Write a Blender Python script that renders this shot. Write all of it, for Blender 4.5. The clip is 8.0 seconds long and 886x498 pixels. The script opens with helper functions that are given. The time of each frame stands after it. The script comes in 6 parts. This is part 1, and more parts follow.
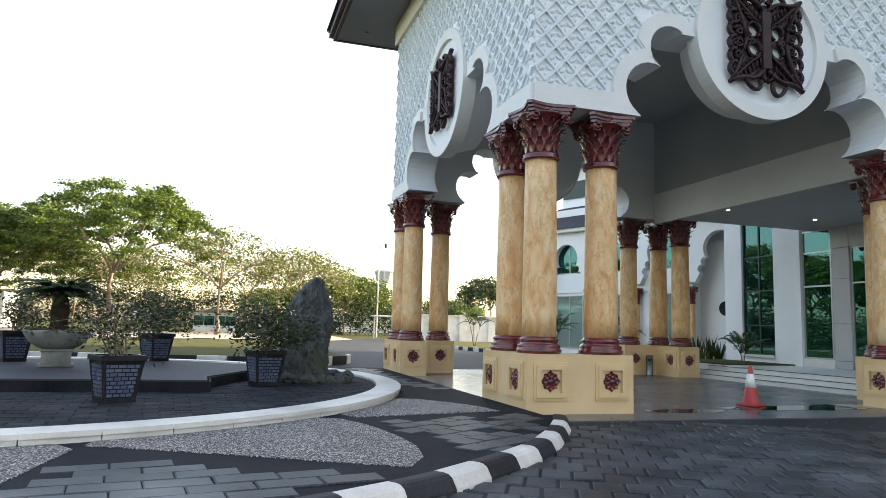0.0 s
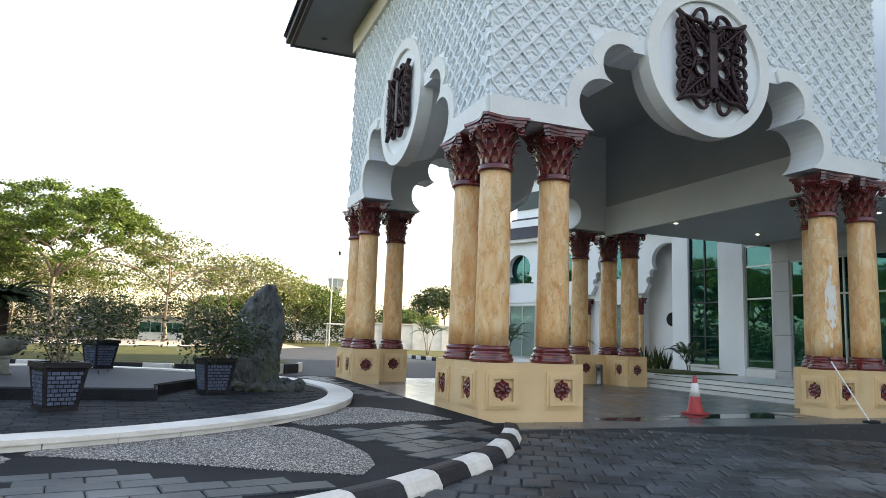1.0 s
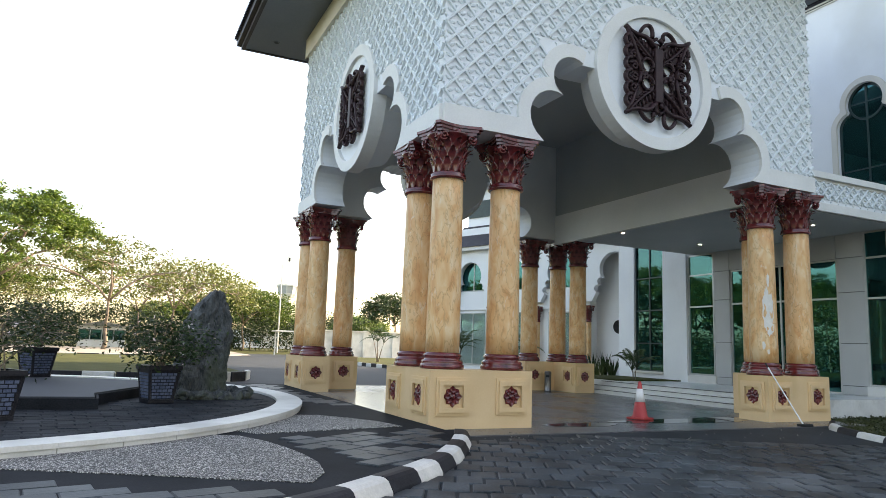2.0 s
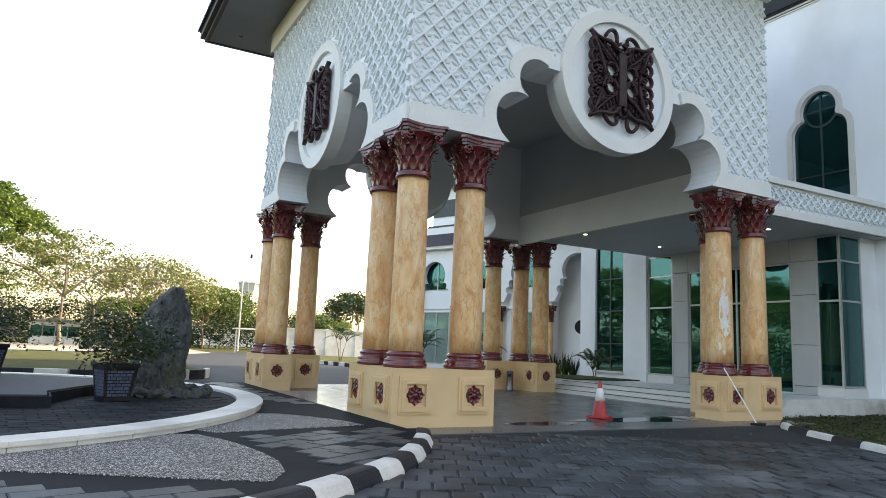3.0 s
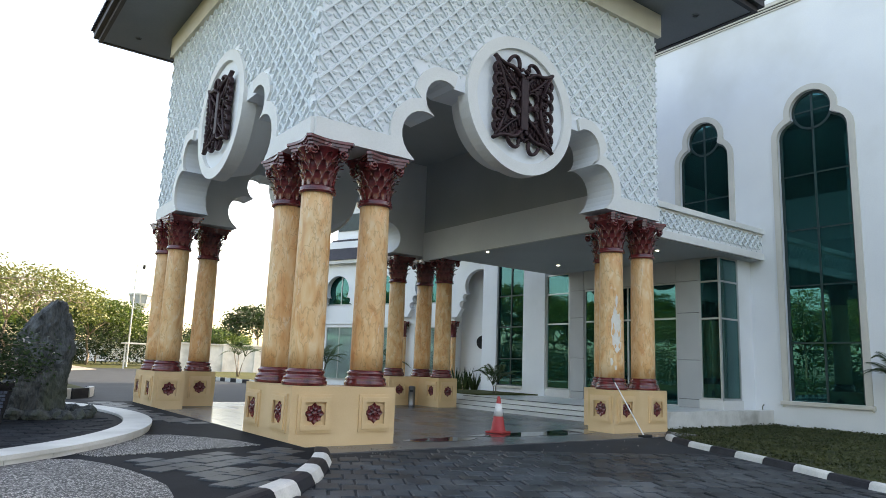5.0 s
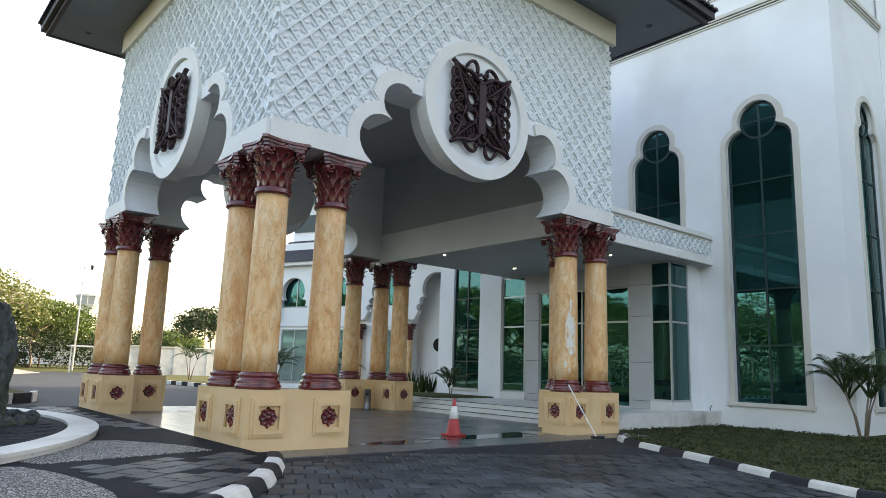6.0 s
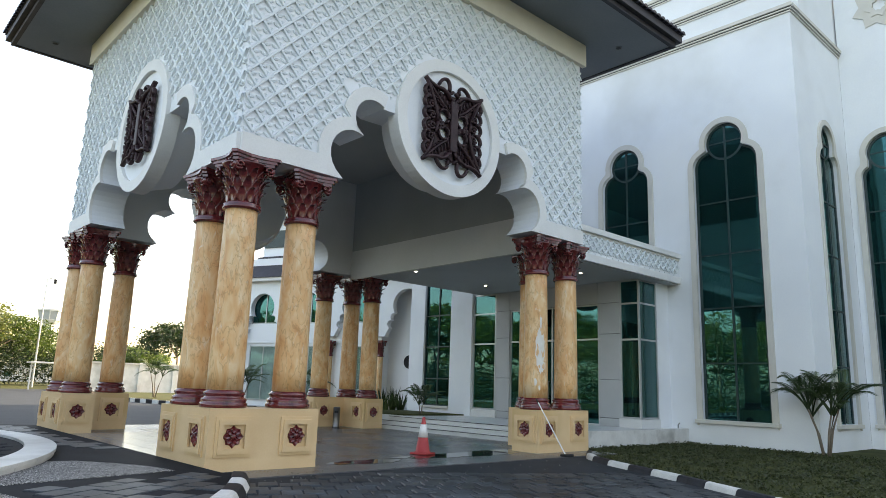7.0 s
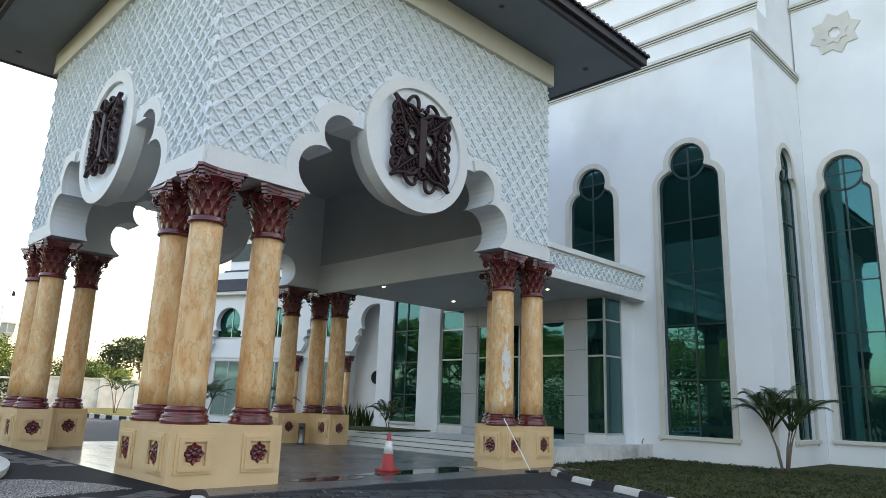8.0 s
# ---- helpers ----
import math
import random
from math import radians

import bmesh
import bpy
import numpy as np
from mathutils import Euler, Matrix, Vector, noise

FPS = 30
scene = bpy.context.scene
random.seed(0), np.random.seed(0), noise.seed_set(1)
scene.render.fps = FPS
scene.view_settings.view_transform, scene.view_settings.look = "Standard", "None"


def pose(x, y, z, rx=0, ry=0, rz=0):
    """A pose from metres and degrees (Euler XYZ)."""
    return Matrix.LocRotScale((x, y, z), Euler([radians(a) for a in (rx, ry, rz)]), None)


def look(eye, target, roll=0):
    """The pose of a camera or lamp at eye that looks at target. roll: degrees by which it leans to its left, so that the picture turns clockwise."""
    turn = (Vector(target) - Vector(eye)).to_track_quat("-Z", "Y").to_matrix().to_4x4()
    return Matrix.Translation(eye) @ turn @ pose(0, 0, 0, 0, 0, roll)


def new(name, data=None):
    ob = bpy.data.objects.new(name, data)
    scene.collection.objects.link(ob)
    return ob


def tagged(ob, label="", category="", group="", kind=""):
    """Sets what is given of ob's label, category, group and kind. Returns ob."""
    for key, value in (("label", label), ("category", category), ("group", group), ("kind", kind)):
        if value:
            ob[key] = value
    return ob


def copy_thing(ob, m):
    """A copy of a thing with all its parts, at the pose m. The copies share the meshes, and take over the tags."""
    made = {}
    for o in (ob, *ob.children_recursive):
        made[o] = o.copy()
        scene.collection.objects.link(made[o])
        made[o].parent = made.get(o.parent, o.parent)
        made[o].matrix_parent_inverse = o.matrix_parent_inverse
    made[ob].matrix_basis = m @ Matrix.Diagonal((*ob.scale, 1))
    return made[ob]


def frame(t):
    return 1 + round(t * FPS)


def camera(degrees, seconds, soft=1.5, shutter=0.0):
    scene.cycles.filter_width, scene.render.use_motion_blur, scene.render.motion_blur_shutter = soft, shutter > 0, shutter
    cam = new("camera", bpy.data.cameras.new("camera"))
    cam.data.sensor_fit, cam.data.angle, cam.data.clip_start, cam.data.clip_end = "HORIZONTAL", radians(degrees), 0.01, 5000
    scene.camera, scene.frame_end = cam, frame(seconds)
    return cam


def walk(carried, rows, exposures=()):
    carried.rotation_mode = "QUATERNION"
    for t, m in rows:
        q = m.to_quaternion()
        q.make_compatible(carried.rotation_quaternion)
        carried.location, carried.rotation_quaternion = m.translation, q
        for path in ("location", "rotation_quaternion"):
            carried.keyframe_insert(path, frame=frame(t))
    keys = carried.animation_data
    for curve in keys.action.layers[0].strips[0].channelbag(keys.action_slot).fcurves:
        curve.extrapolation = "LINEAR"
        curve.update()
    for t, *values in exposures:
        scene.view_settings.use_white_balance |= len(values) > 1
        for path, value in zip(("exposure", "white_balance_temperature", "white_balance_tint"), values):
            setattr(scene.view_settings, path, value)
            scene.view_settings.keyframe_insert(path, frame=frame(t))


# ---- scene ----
cam = camera(66.0, 8.0, 0.8)
PATH = [
    (0, (-5.103, -11.095, 1.456), (-3.908, -7.306, 1.917), 1.63),
    (0.5, (-5.115, -11.126, 1.446), (-3.845, -7.365, 1.936), 1.89),
    (1, (-5.125, -11.156, 1.450), (-3.683, -7.461, 1.970), 2.03),
    (1.5, (-5.142, -11.188, 1.446), (-3.554, -7.559, 2.006), 1.96),
    (3, (-5.161, -11.209, 1.438), (-3.276, -7.728, 2.012), 2.33),
    (3.5, (-5.158, -11.221, 1.455), (-3.169, -7.805, 2.063), 2.38),
    (4, (-5.169, -11.231, 1.458), (-3.043, -7.902, 2.087), 2.19),
    (4.5, (-5.169, -11.259, 1.471), (-2.933, -8.009, 2.133), 2.15),
    (6, (-5.178, -11.333, 1.499), (-2.646, -8.316, 2.198), 1.97),
    (6.5, (-5.184, -11.315, 1.497), (-2.585, -8.366, 2.234), 1.93),
    (7, (-5.140, -11.334, 1.517), (-2.500, -8.437, 2.316), 1.99),
    (7.5, (-5.141, -11.407, 1.524), (-2.441, -8.602, 2.442), 1.87),
    (8, (-5.141, -11.426, 1.530), (-2.390, -8.662, 2.420), 2.03),
]
EXPOSE, KELVIN, TINT = 2.2, 8600, 15
walk(cam, [(t, look(eye, target, roll)) for t, eye, target, roll in PATH], [(0, EXPOSE, KELVIN, TINT), (8, EXPOSE, KELVIN, TINT)])

# ---------------------------------------------------------------- light
SUN_EL, SUN_AZ = 26.0, 84.0          # degrees; azimuth clockwise from +y
world = bpy.data.worlds.new("sky")
scene.world = world
world.use_nodes = True
wn = world.node_tree.nodes
sky = wn.new("ShaderNodeTexSky")
sky.sky_type = "NISHITA"
sky.sun_disc = False
sky.sun_elevation, sky.sun_rotation = radians(SUN_EL), radians(SUN_AZ)
sky.dust_density, sky.air_density, sky.ozone_density = 2.2, 1.0, 1.0
world.node_tree.links.new(sky.outputs[0], wn["Background"].inputs[0])
wn["Background"].inputs[1].default_value = 0.15
sun_data = bpy.data.lights.new("sun", "SUN")
sun_data.energy, sun_data.angle, sun_data.color = 3.2, radians(0.6), (1.0, 0.93, 0.82)
sun = new("sun", sun_data)
_a, _e = radians(SUN_AZ), radians(SUN_EL)
sun.matrix_world = look((60 * math.sin(_a), 60 * math.cos(_a), 60 * math.tan(_e)), (0, 0, 0))

# ---------------------------------------------------------------- materials
def material(name, base, rough=0.6, metal=0.0, spec=0.5):
    m = bpy.data.materials.new(name)
    m.use_nodes = True
    b = m.node_tree.nodes["Principled BSDF"]
    b.inputs["Base Color"].default_value = (*base, 1)
    b.inputs["Roughness"].default_value = rough
    b.inputs["Metallic"].default_value = metal
    b.inputs["Specular IOR Level"].default_value = spec
    return m


def grain(name, low, high, scale=6.0, rough=(0.5, 0.8), bump=0.2, fine=60.0, metal=0.0, stain=None, pieces=0.0, dist=0.01, stretch=None, spec=0.5, place=False):
    """Paint, stone or soil: two scales of noise in the colour, gloss and relief; stain: a third colour in patches."""
    m = material(name, low, rough[0], metal, spec)
    n, k = m.node_tree.nodes, m.node_tree.links
    b = n["Principled BSDF"]
    co = n.new("ShaderNodeTexCoord")
    src = co.outputs["Object"]
    if place:
        src = n.new("ShaderNodeNewGeometry").outputs["Position"]
    if stretch:
        mp = n.new("ShaderNodeMapping")
        mp.inputs["Scale"].default_value = stretch
        k.new(src, mp.inputs[0])
        src = mp.outputs[0]
    a = n.new("ShaderNodeTexNoise")
    a.inputs["Scale"].default_value, a.inputs["Detail"].default_value = scale, 6
    f = n.new("ShaderNodeTexNoise")
    f.inputs["Scale"].default_value, f.inputs["Detail"].default_value = fine, 4
    k.new(src, a.inputs["Vector"])
    k.new(src, f.inputs["Vector"])
    mixv = n.new("ShaderNodeMath")
    mixv.operation = "MULTIPLY_ADD"
    mixv.inputs[1].default_value, mixv.inputs[2].default_value = 0.4, 0.0
    k.new(f.outputs[0], mixv.inputs[0])
    add = n.new("ShaderNodeMath")
    add.operation = "MULTIPLY_ADD"
    add.inputs[1].default_value = 0.6
    k.new(a.outputs[0], add.inputs[0])
    k.new(mixv.outputs[0], add.inputs[2])
    ramp = n.new("ShaderNodeValToRGB")
    ramp.color_ramp.elements[0].position, ramp.color_ramp.elements[1].position = 0.35, 0.65
    ramp.color_ramp.elements[0].color, ramp.color_ramp.elements[1].color = (*low, 1), (*high, 1)
    k.new(add.outputs[0], ramp.inputs[0])
    out = ramp.outputs[0]
    if stain:
        s2 = n.new("ShaderNodeTexNoise")
        s2.inputs["Scale"].default_value, s2.inputs["Detail"].default_value = scale * 0.3, 8
        k.new(src, s2.inputs["Vector"])
        r2 = n.new("ShaderNodeValToRGB")
        r2.color_ramp.elements[0].position, r2.color_ramp.elements[1].position = 0.52, 0.7
        k.new(s2.outputs[0], r2.inputs[0])
        mx = n.new("ShaderNodeMix")
        mx.data_type = "RGBA"
        k.new(r2.outputs[0], mx.inputs[0])
        k.new(out, mx.inputs[6])
        mx.inputs[7].default_value = (*stain, 1)
        out = mx.outputs[2]
    if pieces:
        info = n.new("ShaderNodeObjectInfo")
        geo = n.new("ShaderNodeNewGeometry")
        both = n.new("ShaderNodeMath")
        both.operation = "ADD"
        k.new(info.outputs["Random"], both.inputs[0])
        k.new(geo.outputs["Random Per Island"], both.inputs[1])
        mr = n.new("ShaderNodeMapRange")
        mr.inputs["From Max"].default_value = 2.0
        mr.inputs["To Min"].default_value, mr.inputs["To Max"].default_value = 1 - pieces, 1 + pieces
        k.new(both.outputs[0], mr.inputs[0])
        hs = n.new("ShaderNodeHueSaturation")
        k.new(out, hs.inputs["Color"])
        k.new(mr.outputs[0], hs.inputs["Value"])
        out = hs.outputs[0]
    k.new(out, b.inputs["Base Color"])
    rr = n.new("ShaderNodeMapRange")
    rr.inputs["To Min"].default_value, rr.inputs["To Max"].default_value = rough
    k.new(add.outputs[0], rr.inputs[0])
    k.new(rr.outputs[0], b.inputs["Roughness"])
    if bump:
        bp = n.new("ShaderNodeBump")
        bp.inputs["Strength"].default_value, bp.inputs["Distance"].default_value = bump, dist
        k.new(add.outputs[0], bp.inputs["Height"])
        k.new(bp.outputs[0], b.inputs["Normal"])
    return m


def glass_material(name, tint, rough=0.0):
    m = material(name, tint, rough)
    b = m.node_tree.nodes["Principled BSDF"]
    b.inputs["Transmission Weight"].default_value = 0.88
    b.inputs["IOR"].default_value = 1.85
    b.inputs["Specular Tint"].default_value = (0.25, 0.86, 0.9, 1)
    n, k = m.node_tree.nodes, m.node_tree.links
    co, w, bp = n.new("ShaderNodeTexCoord"), n.new("ShaderNodeTexNoise"), n.new("ShaderNodeBump")
    w.inputs["Scale"].default_value = 0.7
    bp.inputs["Strength"].default_value, bp.inputs["Distance"].default_value = 0.05, 0.02
    k.new(co.outputs["Object"], w.inputs["Vector"])
    k.new(w.outputs[0], bp.inputs["Height"])
    k.new(bp.outputs[0], b.inputs["Normal"])
    return m


M_GLASS = glass_material("green_tinted_glass", (0.015, 0.15, 0.14))
M_CLEAR = glass_material("pale_window_glass", (0.62, 0.74, 0.74))
M_WORN = grain("worn_white_tile", (0.55, 0.55, 0.53), (0.72, 0.72, 0.70), 2.5, (0.3, 0.6), 0.2, 30, stain=(0.22, 0.21, 0.19))
M_FRAME = grain("dark_green_metal", (0.010, 0.028, 0.030), (0.022, 0.05, 0.052), 4, (0.35, 0.5), 0.05, 40)
M_ALU = grain("aluminium_frame", (0.42, 0.44, 0.45), (0.52, 0.54, 0.55), 4, (0.3, 0.45), 0.03, 40, metal=0.6)
M_CLAD = grain("grey_cladding", (0.40, 0.42, 0.43), (0.47, 0.49, 0.50), 1.0, (0.35, 0.5), 0.04, 30)
M_SURROUND = grain("beige_surround", (0.58, 0.56, 0.51), (0.66, 0.64, 0.58), 1.5, (0.5, 0.7), 0.06, 40)
M_DARK = grain("dim_room_shade", (0.02, 0.022, 0.022), (0.04, 0.043, 0.043), 0.5, (0.6, 0.8), 0.05, 10)
M_FLOOR = grain("wet_porch_floor", (0.06, 0.062, 0.068), (0.11, 0.112, 0.118), 0.5, (0.06, 0.5), 0.12, 30, stain=(0.14, 0.14, 0.145))
M_WATER = material("puddle_water", (0.03, 0.032, 0.035), 0.02)
M_BLACK = grain("black_slate", (0.008, 0.010, 0.013), (0.028, 0.031, 0.037), 1.5, (0.6, 0.85), 0.35, 50, spec=0.06)
M_ORANGE = grain("faded_red_plastic", (0.40, 0.03, 0.032), (0.52, 0.06, 0.055), 5, (0.4, 0.6), 0.05, 40)
M_REFLECT = grain("white_band", (0.76, 0.74, 0.73), (0.85, 0.84, 0.82), 8, (0.4, 0.6), 0.05, 40)
M_RUBBER = grain("black_rubber", (0.02, 0.02, 0.02), (0.04, 0.04, 0.04), 8, (0.6, 0.8), 0.1, 40, spec=0.14)
M_POT = grain("black_pot_paint", (0.012, 0.012, 0.015), (0.03, 0.03, 0.035), 6, (0.3, 0.5), 0.15, 40, spec=0.14)
M_POTBRICK = grain("blue_grey_brick", (0.05, 0.07, 0.125), (0.12, 0.15, 0.22), 8, (0.5, 0.7), 0.3, 60, pieces=0.2, spec=0.14)
M_SOIL = grain("potting_soil", (0.03, 0.022, 0.015), (0.07, 0.05, 0.035), 8, (0.8, 0.95), 0.6, 50)
M_BARK = grain("pale_bark", (0.10, 0.08, 0.06), (0.26, 0.21, 0.16), 3, (0.7, 0.9), 0.6, 30, stretch=(3, 3, 0.6))
M_BARK_DARK = grain("dark_fibrous_bark", (0.02, 0.015, 0.012), (0.06, 0.045, 0.035), 6, (0.8, 0.95), 0.8, 40, spec=0.1)
M_CONCRETE = grain("weathered_concrete", (0.16, 0.17, 0.155), (0.30, 0.30, 0.28), 2.5, (0.6, 0.85), 0.3, 40, stain=(0.07, 0.085, 0.065), spec=0.2)
M_STEEL = material("brushed_steel", (0.16, 0.16, 0.165), 0.3, 1.0)
M_TERRACE = grain("grey_terrace_tile", (0.038, 0.043, 0.052), (0.062, 0.068, 0.08), 0.8, (0.55, 0.75), 0.1, 40, spec=0.2)
M_STEP = grain("step_tile", (0.60, 0.61, 0.60), (0.70, 0.71, 0.70), 1.0, (0.2, 0.4), 0.04, 30)
M_JOINT_AND_SHADE = grain("dark_joint_and_groove_shade", (0.05, 0.05, 0.052), (0.08, 0.08, 0.082), 3, (0.7, 0.9), 0.1, 30)


def foliage(name, low, high):
    m = grain(name, low, high, 1.2, (0.45, 0.65), 0.0, 8, pieces=0.45)
    b = m.node_tree.nodes["Principled BSDF"]
    n, k = m.node_tree.nodes, m.node_tree.links
    tr = n.new("ShaderNodeBsdfTranslucent")
    k.new(b.inputs["Base Color"].links[0].from_socket, tr.inputs["Color"])
    mx = n.new("ShaderNodeMixShader")
    mx.inputs[0].default_value = 0.28
    k.new(b.outputs[0], mx.inputs[1])
    k.new(tr.outputs[0], mx.inputs[2])
    k.new(mx.outputs[0], n["Material Output"].inputs[0])
    return m


M_LEAF = foliage("tree_leaf", (0.012, 0.036, 0.006), (0.12, 0.19, 0.025))
M_LEAF_DRY = foliage("yellowing_leaf", (0.055, 0.085, 0.014), (0.16, 0.18, 0.04))
M_LEAF_DARK = foliage("dark_leaf", (0.014, 0.032, 0.008), (0.04, 0.075, 0.02))
M_FROND = foliage("palm_frond", (0.02, 0.045, 0.014), (0.055, 0.095, 0.03))
M_BLADE = foliage("grass_blade", (0.03, 0.048, 0.014), (0.09, 0.10, 0.035))
M_WHITE = grain("white_paint", (0.77, 0.80, 0.83), (0.83, 0.86, 0.88), 0.7, (0.5, 0.7), 0.08, 25, stain=(0.68, 0.70, 0.70))
# white paint lifted so that the wing's stronger light sits in its colour
M_WING = grain("brightened_white_paint", (0.84, 0.86, 0.88), (0.88, 0.90, 0.91), 0.7, (0.5, 0.7), 0.06, 25)
M_TRIM = grain("white_trim_paint", (0.74, 0.74, 0.72), (0.82, 0.82, 0.80), 1.2, (0.45, 0.65), 0.05, 30)
M_RELIEF = grain("relief_plaster", (0.70, 0.76, 0.79), (0.80, 0.85, 0.87), 2.0, (0.5, 0.7), 0.1, 40, place=True)
M_CREAM = grain("cream_paint", (0.71, 0.48, 0.26), (0.79, 0.56, 0.325), 1.5, (0.4, 0.6), 0.06, 40, stain=(0.66, 0.44, 0.21))
M_CREAM_LIGHT = grain("pale_cream_paint", (0.68, 0.64, 0.54), (0.76, 0.72, 0.62), 1.5, (0.5, 0.7), 0.06, 40)
M_MAROON = grain("maroon_gloss_paint", (0.060, 0.007, 0.009), (0.20, 0.026, 0.027), 5, (0.14, 0.3), 0.15, 50)
M_MAROON.node_tree.nodes["Principled BSDF"].inputs["Coat Weight"].default_value = 0.6
M_ORN = grain("dark_carved_wood", (0.022, 0.011, 0.014), (0.058, 0.028, 0.032), 4, (0.4, 0.6), 0.3, 40, spec=0.3)
M_SOFFIT = grain("grey_ceiling_and_wall_shade", (0.40, 0.435, 0.44), (0.46, 0.495, 0.50), 0.6, (0.6, 0.8), 0.04, 20)
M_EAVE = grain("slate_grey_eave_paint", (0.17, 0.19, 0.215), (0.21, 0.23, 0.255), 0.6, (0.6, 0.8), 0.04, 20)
M_ROOF = grain("dark_roof_tile", (0.03, 0.028, 0.035), (0.06, 0.055, 0.06), 3, (0.4, 0.6), 0.2, 30, spec=0.25)
M_ASPHALT = grain("asphalt", (0.014, 0.018, 0.022), (0.045, 0.052, 0.058), 0.8, (0.55, 0.8), 0.4, 120, spec=0.14)
M_PAVE = grain("grey_paving_block", (0.007, 0.011, 0.015), (0.064, 0.078, 0.088), 1.6, (0.34, 0.66), 0.8, 30, pieces=0.55, spec=0.26, stain=(0.10, 0.112, 0.118), place=True)
M_GRASS = grain("lawn_soil", (0.03, 0.04, 0.014), (0.08, 0.085, 0.03), 1.0, (0.8, 0.95), 0.5, 60, spec=0.1)
M_COPING = grain("white_coping", (0.62, 0.62, 0.58), (0.78, 0.77, 0.73), 2, (0.4, 0.65), 0.15, 40, stain=(0.5, 0.49, 0.45))
M_KWHITE = grain("kerb_white", (0.55, 0.55, 0.52), (0.74, 0.73, 0.69), 3, (0.5, 0.8), 0.25, 40, stain=(0.4, 0.4, 0.38))
M_KBLACK = grain("kerb_black", (0.015, 0.016, 0.02), (0.04, 0.042, 0.05), 3, (0.4, 0.7), 0.25, 40, spec=0.14)
M_ROCK = grain("grey_rock", (0.016, 0.021, 0.023), (0.125, 0.138, 0.142), 3.5, (0.6, 0.9), 1.0, 22, stain=(0.06, 0.075, 0.045), dist=0.06, stretch=(1.4, 1.4, 0.6))


# ---------------------------------------------------------------- mesh helpers
def link(name, bm, mat, parent=None, label="", smooth=False):
    me = bpy.data.meshes.new(name)
    bm.normal_update()
    bm.to_mesh(me)
    bm.free()
    for one in (mat if isinstance(mat, (list, tuple)) else [mat]):
        me.materials.append(one)
    if smooth:
        for p in me.polygons:
            p.use_smooth = True
    ob = new(name, me)
    if parent:
        ob.parent = parent
    if label:
        tagged(ob, label)
    return ob


def part(name, bm, mat, parent, label="", smooth=False):
    return link(name, bm, mat, parent, label, smooth)


def thing(name, label, category, m=None, group="", kind=""):
    ob = new(name)
    ob.empty_display_size = 0.2
    if m is not None:
        ob.matrix_basis = m
    return tagged(ob, label, category, group, kind)


def same_mesh(name, ob, parent, m):
    """Another piece on the mesh of ob."""
    o = new(name, ob.data)
    o.parent = parent
    o.matrix_basis = m
    return o


def box(bm, x0, y0, z0, x1, y1, z1, bevel=0.0, mi=0):
    vs = [bm.verts.new(c) for c in ((x0, y0, z0), (x1, y0, z0), (x1, y1, z0), (x0, y1, z0), (x0, y0, z1), (x1, y0, z1), (x1, y1, z1), (x0, y1, z1))]
    fs = [bm.faces.new([vs[i] for i in q]) for q in ((3, 2, 1, 0), (4, 5, 6, 7), (0, 1, 5, 4), (1, 2, 6, 5), (2, 3, 7, 6), (3, 0, 4, 7))]
    for f in fs:
        f.material_index = mi
    if bevel:
        es = list({e for f in fs for e in f.edges})
        bmesh.ops.bevel(bm, geom=es, offset=bevel, segments=2, profile=0.5, affect="EDGES")
    return bm


def boxed(x0, y0, z0, x1, y1, z1, bevel=0.0):
    return box(bmesh.new(), x0, y0, z0, x1, y1, z1, bevel)


def lathe(bm, profile, n=32, c=(0, 0), a0=0.0):
    """Turn (r, z) pairs round the z axis through c."""
    rings = [[bm.verts.new((c[0] + r * math.cos(a0 + 2 * math.pi * i / n), c[1] + r * math.sin(a0 + 2 * math.pi * i / n), z)) for i in range(n)] for r, z in profile]
    for a, b in zip(rings, rings[1:]):
        for i in range(n):
            bm.faces.new((a[i], a[(i + 1) % n], b[(i + 1) % n], b[i]))
    bm.faces.new(list(reversed(rings[0])))
    bm.faces.new(rings[-1])
    return bm


def slab(bm, outline, z0, z1):
    """A flat piece with the outline (x, y pairs, anticlockwise) between two heights."""
    lo = [bm.verts.new((x, y, z0)) for x, y in outline]
    hi = [bm.verts.new((x, y, z1)) for x, y in outline]
    bm.faces.new(list(reversed(lo)))
    bm.faces.new(hi)
    n = len(outline)
    for i in range(n):
        bm.faces.new((lo[i], lo[(i + 1) % n], hi[(i + 1) % n], hi[i]))
    bm.normal_update()
    bmesh.ops.triangulate(bm, faces=[f for f in bm.faces if len(f.verts) > 4], ngon_method="EAR_CLIP")
    return bm


def strip(bm, inner, outer, z0, z1, closed=False):
    """A band between two lines of equal length, between two heights."""
    n = len(inner)
    v = [[bm.verts.new((*p, z)) for p in line] for line in (inner, outer) for z in (z0, z1)]
    for i in range(n if closed else n - 1):
        j = (i + 1) % n
        il, ih, ol, oh = v
        for q in ((ih[i], ih[j], oh[j], oh[i]), (il[j], il[i], ol[i], ol[j]), (il[i], il[j], ih[j], ih[i]), (ol[j], ol[i], oh[i], oh[j])):
            bm.faces.new(q)
    if not closed:
        for i in (0, n - 1):
            bm.faces.new((v[0][i], v[1][i], v[3][i], v[2][i]))
    bmesh.ops.recalc_face_normals(bm, faces=bm.faces)
    return bm


